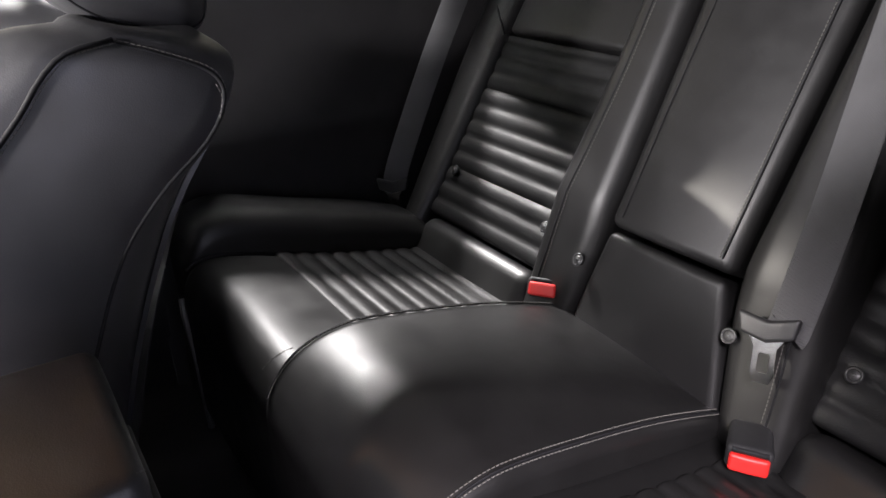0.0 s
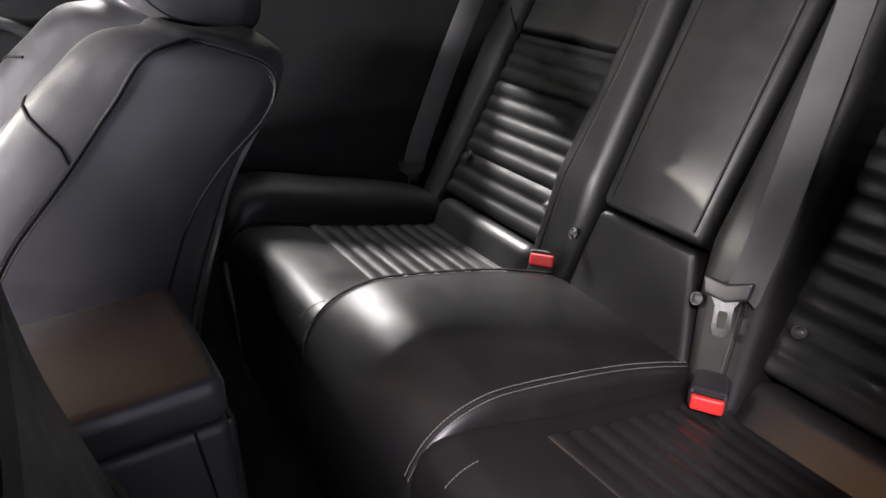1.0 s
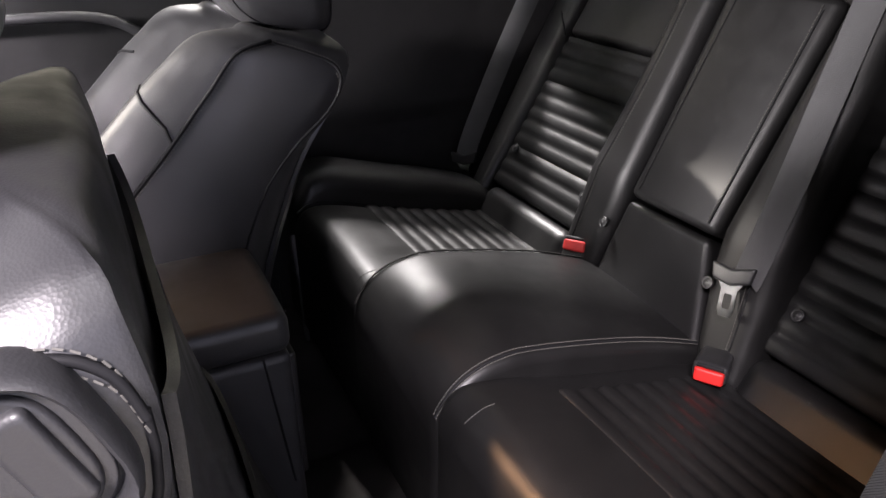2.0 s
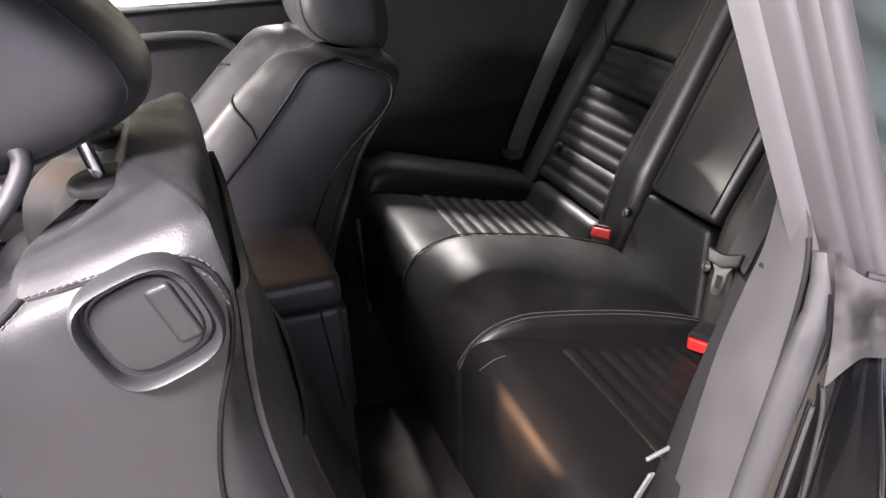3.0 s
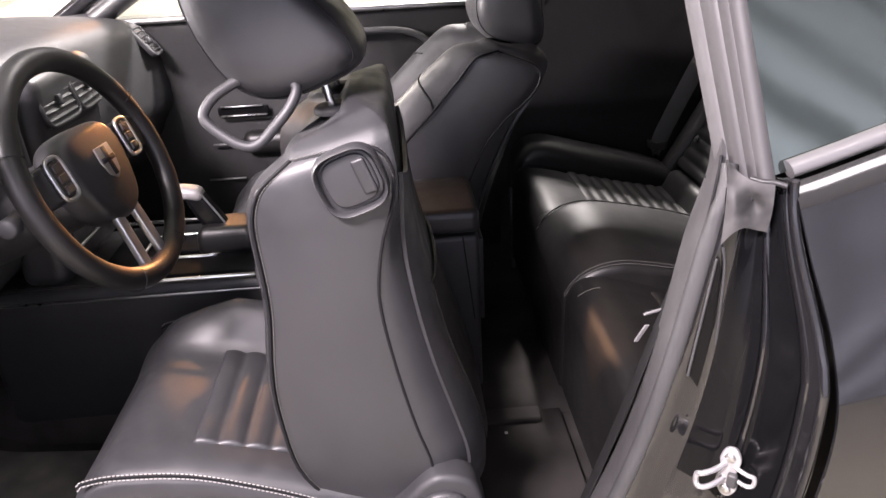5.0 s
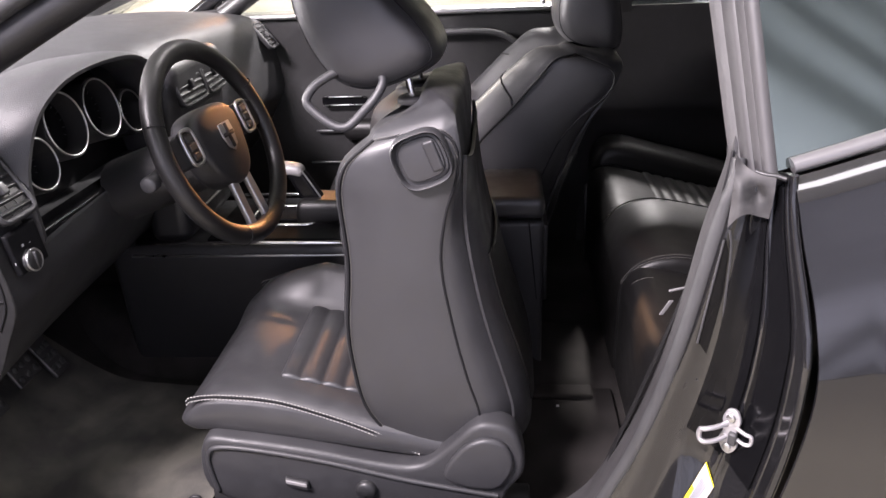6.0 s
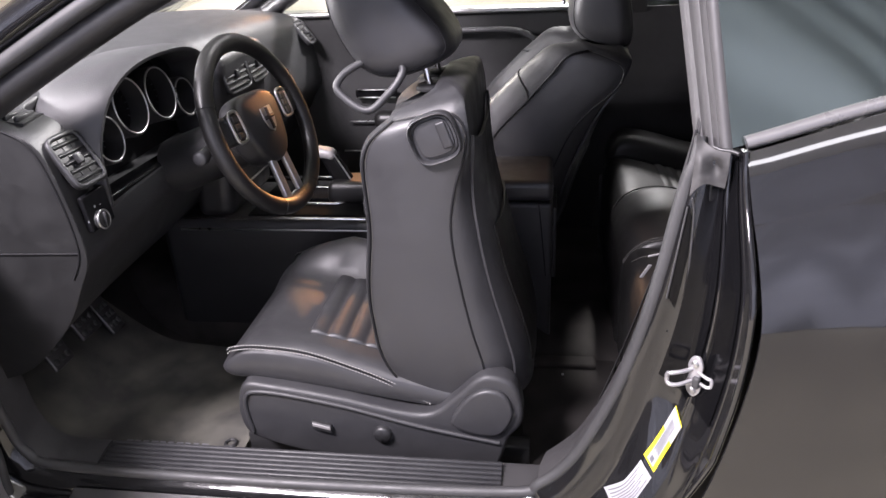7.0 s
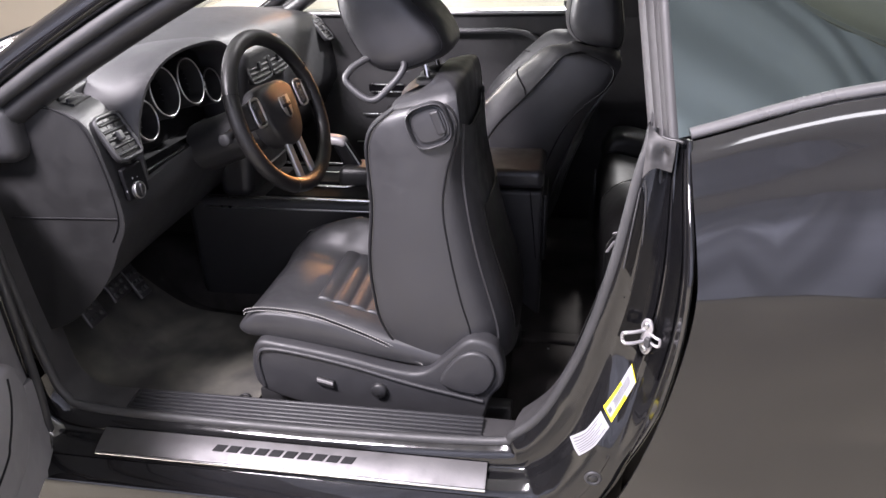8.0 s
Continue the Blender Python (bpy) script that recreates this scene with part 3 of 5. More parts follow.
# roof, glass, far side
part("headliner", sheet(lambda u, v: (-0.50 + 1.75 * u, -0.62 + 1.24 * v, 1.36 + 0.045 * math.sin(math.pi * v) + 0.03 * math.sin(math.pi * min(u * 1.2, 1)) - 0.06 * u * u), 20, 16, 0.03), PILLARTRIM, car, "pale grey headliner under the roof")
part("roof_skin", sheet(lambda u, v: (-0.52 + 1.80 * u, -0.66 + 1.32 * v, 1.40 + 0.045 * math.sin(math.pi * v) + 0.03 * math.sin(math.pi * min(u * 1.2, 1)) - 0.06 * u * u), 20, 16, 0.004), PAINT, car)
ws = part("windscreen", sheet(lambda u, v: (-1.42 + 0.93 * u - 0.10 * math.sin(math.pi * v) * (1 - u), -0.72 + 0.10 * u + (1.44 - 0.20 * u) * v, 1.07 + 0.31 * u + 0.03 * math.sin(math.pi * v)), 16, 16, 0.005), GLASS, car, "clear windscreen")
ws.visible_shadow = False
rg = part("rear_window", sheet(lambda u, v: (1.27 + 0.75 * u, -0.60 - 0.05 * u + (1.20 + 0.10 * u) * v, 1.37 - 0.24 * u), 12, 12, 0.005), GLASS, car, "clear rear window")
rg.visible_shadow = False
part("parcel_shelf", box(0.97, 2.0, -0.70, 0.70, 1.03, 1.06, 0.01), CARPET, car)
for s in (-1, 1):
    a_path = spline([(-1.32, s * 0.765, 0.90), (-1.10, s * 0.735, 1.022), (-0.86, s * 0.70, 1.165), (-0.62, s * 0.662, 1.29), (-0.42, s * 0.63, 1.365)], 24)
    part("a_pillar", tube(a_path, 0.034, 12, flat=0.8), DARKPLASTIC, car, "black plastic windscreen pillar trim")
    part("pillar_seal", tube([p + Vector((-0.012, s * 0.035, 0.022)) for p in a_path], 0.014, 8), RUBBER, car)
    part("pillar_skin", tube([p + Vector((-0.045, s * 0.035, 0.045)) for p in a_path], 0.024, 10), PAINT, car, "gloss black windscreen pillar")
    roof_rail = spline([(-0.42, s * 0.63, 1.365), (0.1, s * 0.645, 1.385), (0.7, s * 0.63, 1.375), (1.3, s * 0.60, 1.34)], 16)
    part("roof_rail", tube(roof_rail, 0.035, 10), PILLARTRIM, car)
part("hood", sheet(lambda u, v: (-3.0 + 1.62 * u, -0.80 + 1.6 * v, 0.84 + 0.20 * u + 0.06 * math.sin(math.pi * v)), 12, 12, 0.005), PAINT, car, "gloss black hood")

part("nose_panel", sheet(lambda u, v: (-3.02 - 0.05 * math.sin(math.pi * u), -0.86 + 1.72 * u, 0.22 + 0.63 * v), 12, 10, 0.02), PAINT, car, "gloss black front panel")
part("boot_lid", sheet(lambda u, v: (2.0 + 0.55 * u, -0.78 + 1.56 * v, 1.12 - 0.05 * u + 0.02 * math.sin(math.pi * v)), 10, 12, 0.01), PAINT, car, "gloss black boot lid")
part("tail_panel", sheet(lambda u, v: (2.56, -0.86 + 1.72 * u, 0.25 + 0.83 * v), 12, 10, 0.02), PAINT, car, "gloss black tail panel")
for s in (-1, 1):
    def fender(u, v, s=s):
        x = -3.0 + 1.86 * u
        arch = max(0.0, 0.37**2 - (x + 2.15) ** 2) ** 0.5
        zb = max(0.22, 0.33 + arch) if arch else 0.22
        return (x, s * (0.80 + 0.075 * math.sin(math.pi * min(0.15 + 0.85 * v, 1) * 0.75)), 0.86 + 0.20 * u + (zb - 0.86 - 0.20 * u) * v)
    part("front_fender", sheet(fender, 60, 14, 0.006), PAINT, car, "gloss black front fender")
    part("rear_side", sheet(lambda u, v, s=s: (1.88 + 0.68 * u, s * (0.845 + 0.02 * math.sin(math.pi * v)), 1.12 - 0.04 * u - 0.86 * v), 10, 12, 0.006), PAINT, car, "gloss black rear side panel")
    for x in (-2.15, 1.25):
        tyre = part("tyre", loft([[Vector((x + r * math.cos(a), s * (0.73 + d), 0.335 + r * math.sin(a))) for a in [2 * math.pi * k / 40 for k in range(40)]] for r, d in ((0.24, -0.10), (0.325, -0.10), (0.335, -0.07), (0.335, 0.06), (0.325, 0.09), (0.24, 0.09))], True, True), RUBBER, car, "black rubber tyre")
        part("wheel_rim", disc((x, s * 0.80, 0.335), (0, s, 0), 0.235, 0.03, 40, 0.006), SATIN, tyre, "satin metal wheel")


# far side of the cabin: passenger door and rear trim
def far_panel(u, v):
    z = 0.262 + 0.803 * v
    return (-1.15 + 1.285 * u, 0.735 - 0.03 * math.sin(math.pi * min(v * 1.3, 1)) - 0.012 * v, z)


pd = thing("passenger_door", (-0.5, 0.74, 0.32), "closed passenger door with inner panel darkened as in shade", "car door")
part("inner_panel", sheet(far_panel, 24, 24, 0.02), DOORPANEL_DIM, pd)
part("armrest", soft_box((0.62, 0.07, 0.07), 0.03, (8, 3, 3), None, (-0.35, 0.69, 0.70)), LEATHER, pd)
part("grip_line", tube(spline([(-0.72, 0.694, 1.000), (-0.35, 0.69, 1.004), (-0.16, 0.69, 1.000), (-0.08, 0.69, 0.965), (-0.03, 0.69, 0.92)], 30), 0.010, 8), PLASTIC, pd, "raised moulding on the door panel")
part("window_sill", box(-1.15, 0.12, 0.705, 0.80, 1.055, 1.072, 0.006), SATIN, pd, "pale window sill strip")
for x0, x1, z in ((-0.71, -0.585, 0.812), (-0.715, -0.575, 0.785), (-0.75, -0.65, 0.700), (-0.78, -0.67, 0.590)):
    part("trim_strip", box(x0, x1, 0.676, 0.684, z - 0.002, z + 0.002, 0.0005, 1), SATIN, pd, "bright trim strip")
part("switch_plate", soft_box((0.15, 0.012, 0.024), 0.004, (6, 2, 2), None, (-0.645, 0.690, 0.798)), SATINBLACK, pd, "black switch plate")
part("lock_pin", disc((0.0, 0.735, 1.083), (0, 0, 1), 0.006, 0.03, 12), CHROME, pd)
part("outer_skin", box(-1.15, 0.15, 0.83, 0.87, 0.26, 1.05, 0.01), PAINT, pd)
dg = part("window_glass", sheet(lambda u, v: (-1.15 + 0.40 * v + (1.27 - 0.43 * v) * u, 0.765 - 0.105 * v, 1.06 + 0.30 * v), 10, 8, 0.004), GLASS, pd, "clear raised window")
dg.visible_shadow = False


for s in (-1, 1):
    def side_trim(u, v, s=s):
        z = 0.262 + 0.798 * v
        ledge = curve([(0, 0.0), (0.55, 0.0), (0.62, 0.012), (0.66, 0.0), (1, -0.015)], v)
        return (curve([(0, 0.13), (0.62, 0.13), (0.8, 0.165), (1, 0.19)], v) * (1 - u) + 1.23 * u, s * (0.715 - ledge), z)
    part("side_trim", sheet(side_trim, 20, 40, 0.008), SIDETRIM, car, "black moulded rear side trim panel")
for s in (-1, 1):
    def c_panel(u, v, s=s):
        x0 = 0.80 if s > 0 else 1.02
        return (x0 - 0.13 * v + (1.30 - x0 + 0.03 * v) * u, s * (0.775 - 0.118 * v), 1.03 + 0.34 * v)
    part("c_pillar", sheet(c_panel, 8, 8, 0.02), PAINT, car, "broad gloss black rear roof pillar")
far_glass = part("far_quarter_window", sheet(lambda u, v: (0.16 + 0.66 * u, 0.765 - 0.11 * v, 1.05 + 0.29 * v), 10, 8, 0.004), GLASS, car, "clear quarter window on the far side")
far_glass.visible_shadow = False
# Added blocker at the far pillar; it shades the rear floor and cushion front.
part("far_shade_panel", sheet(lambda u, v: (0.09 - 0.02 * v + curve([(0, 0.18), (0.7, 0.175), (1, 0.09)], v) * u, 0.748 - 0.095 * v, 0.96 + 0.40 * v), 8, 12, 0.010), SIDETRIM, car, "added dark panel that keeps light off the rear floor")
part("far_pillar", tube(spline([(0.135, 0.755, 1.04), (0.125, 0.715, 1.18), (0.105, 0.665, 1.35)], 12), 0.030, 10), PILLARTRIM, car, "grey trim of the far rear pillar")
part("far_quarter_panel", box(0.15, 1.9, 0.80, 0.87, 0.26, 1.08, 0.02), PAINT, car)


# ---- driver's door, standing open ----
drv = thing("driver_door", (-1.13, -0.80, 0.30), "open driver's door with charcoal inner panel and armrest", "car door")
DM = Matrix.Translation((-1.13, -0.800, 0)) @ Matrix.Rotation(radians(-68), 4, "Z")


def door_inner(u, v):
    z = 0.34 + 0.66 * v
    return (0.02 + 1.18 * u, 0.030 - 0.02 * math.sin(math.pi * v) - 0.02 * (2 * u - 1) ** 8, z)


# Panel, armrest, pocket and hinge cover carry the lightened colour.
part("inner_panel", sheet(door_inner, 24, 24, 0.02), DOORTRIM_LIT, drv, "charcoal moulded inner panel, lightened in place of light", DM)
part("outer_skin", sheet(lambda u, v: (0.0 + 1.25 * u, -0.075 - 0.015 * math.sin(math.pi * v), 0.30 + 0.74 * v), 16, 16, 0.006), PAINT, drv, "gloss black door skin", DM)
part("door_edge", soft_box((0.03, 0.10, 0.70), 0.010, (2, 4, 10), None, (0.008, -0.025, 0.66)), PAINT, drv, "", DM)
part("door_seal", tube(spline([(0.03, 0.028, 1.0), (0.028, 0.034, 0.7), (0.03, 0.032, 0.42), (0.10, 0.03, 0.345), (0.6, 0.03, 0.335)], 40), 0.010, 8), RUBBER, drv, "rubber seal round the door edge", DM)
part("armrest", soft_box((0.62, 0.085, 0.10), 0.035, (10, 4, 4), lambda p: (p.x + 0.64, p.y + 0.055, p.z + 0.70 + 0.03 * p.x)), DOORTRIM_LIT, drv, "grey padded armrest", DM)
DPL = lambda u, v, w: (u, 0.005 + w, v)
PAD = [(p.x, p.z) for p in spline([(0.150, 0, 0.625), (0.130, 0, 0.585), (0.126, 0, 0.550), (0.136, 0, 0.503), (0.187, 0, 0.451), (0.243, 0, 0.424), (0.45, 0, 0.405), (0.85, 0, 0.400), (0.90, 0, 0.45), (0.90, 0, 0.60), (0.85, 0, 0.635), (0.50, 0, 0.640), (0.22, 0, 0.645)], 90, True)]
pad = part("map_pocket", slab(PAD, 0.055, 0.022, DPL, 0.0, 5), DOORTRIM_LIT, drv, "pale grey rounded door pocket", DM)
part("pocket_line", tube(spline([(0.196, 0.0605, 0.618), (0.206, 0.0605, 0.585), (0.230, 0.0605, 0.552), (0.267, 0.0605, 0.522), (0.320, 0.0605, 0.500), (0.60, 0.0605, 0.470)], 40), 0.0028, 6), PIPING, pad, "dark line round the pocket's mouth", DM)
part("hinge_cover", slab([(0.0, 0.500), (0.0, 0.362), (0.035, 0.312), (0.083, 0.278), (0.140, 0.330), (0.070, 0.520)], 0.022, 0.005, DPL, 0.003), DOORTRIM_LIT, drv, "grey cover at the door's hinged edge", DM)
slot = part("edge_slot", slab([(p.x, p.z) for p in spline([(0.073, 0, 0.423), (0.058, 0, 0.395), (0.055, 0, 0.368), (0.090, 0, 0.350), (0.128, 0, 0.340), (0.100, 0, 0.375)], 36, True)], 0.004, 0.001, DPL, 0.0225), PAINT, drv, "gloss black slot in the door edge", DM)
for line in ([(0.070, 0.404), (0.074, 0.388), (0.088, 0.374), (0.104, 0.366)], [(0.056, 0.372), (0.070, 0.360), (0.095, 0.350), (0.122, 0.342)]):
    part("slot_rim", tube(spline([(x, 0.0325, z) for x, z in line], 16), 0.0022, 6), CHROME, slot, "bright rim of the slot", DM)


# ---- rear bench ----
bench = thing("rear_seat", (0.4, 0.0, 0.28), "black leather rear bench with ribbed outer seats and raised centre", "rear seat")

HUMP = [(0.130, 0.556), (0.143, 0.582), (0.163, 0.608), (0.19, 0.627), (0.225, 0.638), (0.27, 0.640), (0.38, 0.619), (0.48, 0.594), (0.56, 0.568), (0.66, 0.530)]
SEATZ = [(0.135, 0.575), (0.155, 0.597), (0.19, 0.609), (0.26, 0.596), (0.33, 0.574), (0.45, 0.543), (0.56, 0.518), (0.68, 0.492)]
BOLZ = [(0.15, 0.625), (0.19, 0.660), (0.24, 0.668), (0.30, 0.655), (0.38, 0.632), (0.5, 0.600), (0.58, 0.575), (0.65, 0.545)]


def cushion(name, x0, x1, y0, y1, z0, top, r, crown, label="", ny=8, ribs=None, material=None, parent=None, skew=0.0, tilt=0.0):
    """An upholstered block from z0 up to the height top(x), with ribs (first x, pitch, depth) across it."""
    cx, cy = (x0 + x1) / 2, (y0 + y1) / 2
    h = 0.3

    def warp(p):
        x, y = p.x + cx, p.y + cy
        f = min(max((p.z + h / 2) / h, 0), 1)
        yy = p.y / ((y1 - y0) / 2)
        zt = curve(top, x) + crown * (1 - yy * yy) + tilt * y
        if ribs:
            ph = (x - ribs[0]) / ribs[1]
            zt += ribs[2] * (abs(math.sin(math.pi * ph)) ** 0.6 - 0.55)
        z = z0 + (zt - z0) * f if f < 0.999 else zt
        z = zt - (h / 2 - p.z) if h / 2 - p.z < zt - z0 else z0
        return (x + skew * yy * f, y, z)

    nx = max(10, int((x1 - x0) / (0.0055 if ribs else 0.012)))
    return part(name, soft_box((x1 - x0, y1 - y0, h), r, (nx, ny, 3), warp), material or LEATHER, parent or bench, label)


for s in (1, -1):
    a, b = sorted((s * 0.13, s * 0.56))
    main = cushion("outer_cushion", 0.137, 0.68, a, b, 0.33, SEATZ, 0.030, 0.004, "smooth black leather seat cushion", 14)
    a, b = sorted((s * 0.190, s * 0.548))
    cushion("ribbed_insert", 0.302, 0.66, a, b, 0.40, [(x, z + 0.005) for x, z in SEATZ], 0.006, 0.0, "cross-ribbed leather insert", 8, (0.302, 0.0345, 0.0065), None, main)
    a, b = sorted((s * 0.545, s * 0.690))
    cushion("side_bolster", 0.152, 0.648, a, b, 0.33, BOLZ, 0.034, 0.010, "rounded leather side bolster", 10)
    part("seam", tube([(0.150 + 0.01 * k, s * 0.5455, curve(SEATZ, 0.150 + 0.01 * k) + 0.004) for k in range(48)], 0.0022, 6), PIPING, bench)
    seam = [(x, s * 0.205, curve(SEATZ, x) + 0.003) for x in [0.150 + 0.004 * k for k in range(12)]]
    part("stitching", stitches(seam, 0.0055), THREAD, bench, "pale stitching")
hump = cushion("centre_cushion", 0.132, 0.66, -0.152, 0.174, 0.33, [(x, z - 0.004) for x, z in HUMP], 0.018, 0.006, "plain raised leather centre cushion", 18, tilt=0.06)
for y0, s in ((0.160, 1), (-0.138, -1)):
    for off in (0.0, 0.009):
        xs = [0.138 + 0.006 * k for k in range(82)]
        line = [(x, y0 + s * off * 0.8, curve(HUMP, x) + 0.06 * y0 - (0.0022 if off else -0.0012)) for x in xs]
        part("stitching", stitches(line, 0.0055, 0.0008), THREAD, hump, "pale double stitching")
    part("seam", tube([(0.138 + 0.01 * k, y0 + s * 0.004, curve(HUMP, 0.138 + 0.01 * k) + 0.06 * y0 - 0.0012) for k in range(50)], 0.0018, 6), PIPING, hump)

# backrests: s runs up the slope, n stands out of it; the middle stands steeper and prouder than the outer seats
def slope_frame(x, z, dx, dz):
    return Matrix(((dx, 0, -dz, x), (0, 1, 0, 0), (dz, 0, dx, z), (0, 0, 0, 1)))


BC, BO = slope_frame(0.580, 0.5, 0.454, 0.891), slope_frame(0.618, 0.5, 0.545, 0.838)
NC, NO = Vector((-0.891, 0, 0.454)), Vector((-0.838, 0, 0.545))


def back_pad(name, s0, s1, yl, n0, n1, r, label="", ribs=None, crown=0.006, ny=8, parent=None, dip=0.0, flip=1, lean=0.0, m=None, foot=0.0, material=None):
    """A padded piece of the backrest; yl gives the two side lines as functions of s."""
    h = n1 - n0
    nx = max(8, int((s1 - s0) / (0.0055 if ribs else 0.025)))

    def warp(p):
        s = p.x + (s0 + s1) / 2
        ya, yb = yl(s)
        y = (ya + yb) / 2 + p.y * (yb - ya)
        yy = 2 * p.y
        n = p.z + (n0 + n1) / 2
        if p.z > 0:
            n += crown * (1 - yy * yy)
            if ribs:
                n += ribs[1] * (abs(math.sin(math.pi * (s - s0) / ribs[0])) ** 0.6 - 0.55)
            n += lean * (s - (s0 + s1) / 2)
            n -= foot * max(0.0, 1 - s / 0.24)
            n -= dip * math.sin(math.pi * min(max((s - s0) / (s1 - s0), 0), 1))
        return (s, flip * y, n)

    # rounding in y is kept true by shaping the box at its real mean width first
    ya, yb = yl((s0 + s1) / 2)
    wid = yb - ya

    def warp2(p):
        return warp(Vector((p.x, p.y / wid, p.z)))

    return part(name, soft_box((s1 - s0, wid, h), r, (nx, ny, 3), warp2), material or LEATHER, parent or bench, label, m or BO)


back_pad("centre_panel", 0.219, 0.620, lambda s: (-0.101 - 0.02 * max(0, s - 0.3), 0.108 + 0.02 * max(0, s - 0.3)), -0.09, 0.020, 0.016, "plain leather centre backrest panel", None, 0.008, 12, m=BC)
back_pad("centre_base", 0.0, 0.212, lambda s: (-0.150 + 0.24 * max(0, s), 0.150 - 0.24 * max(0, s)), -0.12, -0.006, 0.014, "leather panel below the centre backrest", None, 0.004, 10, lean=0.26, m=BC)
part("seam", tube([BC @ Vector((s, 0.0855 - 0.012 * abs(s - 0.4), 0.0225 + 0.008 * 0.25)) for s in [0.235 + 0.02 * k for k in range(19)]], 0.0010, 6), PIPING, bench)
part("seam", tube([BC @ Vector((s, -0.0835, 0.0240)) for s in [0.235 + 0.02 * k for k in range(19)]], 0.0014, 6), PIPING, bench)
part("stitching", stitches([BC @ Vector((0.235 + 0.006 * k, -0.0800, 0.0250)) for k in range(62)], 0.0055, 0.0007), THREAD, bench, "pale stitching")
INNER0 = [(0, 0.150), (0.1, 0.128), (0.2, 0.111), (0.35, 0.112), (0.6, 0.117), (0.7, 0.120)]
for f in (1, -1):
    back_pad("inner_bolster", 0.0, 0.66, lambda s: (curve(INNER0, s), curve([(0, 0.245), (0.1, 0.242), (0.45, 0.218), (0.7, 0.212)], s)), -0.14, 0.034, 0.030, "leather inner bolster of the backrest", None, 0.004, 8, None, 0.004, f, m=BC, foot=0.055)
    insert = back_pad("ribbed_insert", 0.078, 0.468, lambda s: (0.208, curve([(0.1, 0.575), (0.47, 0.592)], s)), -0.06, 0.014, 0.006, "cross-ribbed leather backrest insert", (0.0345, 0.007), 0.0, 8, None, 0.0, f, material=RIBLEATHER)
    back_pad("upper_panel", 0.474, 0.72, lambda s: (0.205, curve([(0.45, 0.594), (0.7, 0.60)], s)), -0.06, 0.018, 0.012, "smooth leather upper backrest panel", None, 0.006, 8, None, 0.0, f)
    back_pad("outer_bolster", 0.02, 0.74, lambda s: (curve([(0, 0.575), (0.12, 0.575), (0.47, 0.592), (0.7, 0.605)], s), curve([(0, 0.630), (0.12, 0.650), (0.45, 0.700), (0.7, 0.712)], s)), -0.06, 0.028, 0.026, "leather outer bolster of the backrest", None, 0.006, 6, None, 0.0, f)
    back_pad("lower_roll", -0.03, 0.074, lambda s: (0.235, 0.572), -0.06, 0.026, 0.030, "leather roll at the foot of the backrest", None, 0.004, 8, None, 0.0, f)
    ridge = [(0, 0.205), (0.1, 0.202), (0.3, 0.184), (0.45, 0.175), (0.62, 0.174)]
    lift = lambda s: 0.0385 - 0.004 * math.sin(math.pi * min(s / 0.66, 1)) - 0.055 * max(0.0, 1 - s / 0.24)
    part("stitching", stitches([BC @ Vector((s, f * curve(ridge, s), lift(s))) for s in [0.06 + 0.006 * k for k in range(94)]], 0.0055, 0.0007), THREAD, bench, "pale stitching")
    part("seam", tube([BC @ Vector((s, f * (curve(ridge, s) + 0.006), lift(s) - 0.0012)) for s in [0.06 + 0.02 * k for k in range(29)]], 0.0018, 6), PIPING, bench)
    # slanted seam over the bolster
    part("seam", tube([BO @ Vector((0.462 + 0.085 * k / 8, f * (0.590 + 0.085 * k / 8), 0.0335 - 0.007 * abs(k - 4) / 4)) for k in range(9)], 0.0026, 6), PIPING, bench)
    # buttons that cover the child-seat anchors
    for fr, nn, y, s, n in ((BC, NC, 0.132, 0.150, 0.018), (BO, NO, 0.262, 0.150, 0.022), (BO, NO, 0.545, 0.175, 0.024)):
        c = fr @ Vector((s, f * y, n))
        btn = part("anchor_button", disc(c, nn, 0.0086, 0.008, 20, 0.0025), DARKPLASTIC, bench, "round black anchor cover")
        part("button_ring", ring_mesh(c + nn * 0.002, nn, 0.0088, 0.0018, 20, 6), DARKPLASTIC, btn)
        part("button_dimple", disc(c + nn * 0.0042, nn, 0.0024, 0.002, 12, 0.0006), RUBBER, btn)


def buckle(at, tilt, rz):
    b = thing("seat_belt_buckle", at, "black seat belt buckle with red button between rear cushions", "buckle", "rear seat belt buckles")
    m = Matrix.Translation(at) @ Euler((0, tilt, rz)).to_matrix().to_4x4()
    part("housing", soft_box((0.032, 0.050, 0.066), 0.008, (3, 4, 4), lambda p: (p.x, p.y * (1 + 1.5 * p.z), p.z - 0.028)), DARKPLASTIC, b, "", m)
    part("button", soft_box((0.022, 0.044, 0.012), 0.004, (3, 6, 2), lambda p: (p.x - 0.003, p.y, p.z + 0.006 - 3.0 * p.y * p.y)), RED, b, "bright red release button", m)
    part("slot", box(0.008, 0.014, -0.02, 0.02, -0.002, 0.0062, 0.001, 1), PIPING, b, "", m)
    return b


buckle((0.612, 0.186, 0.576), radians(-62), radians(36))
buckle((0.560, -0.226, 0.551), radians(-84), radians(32))


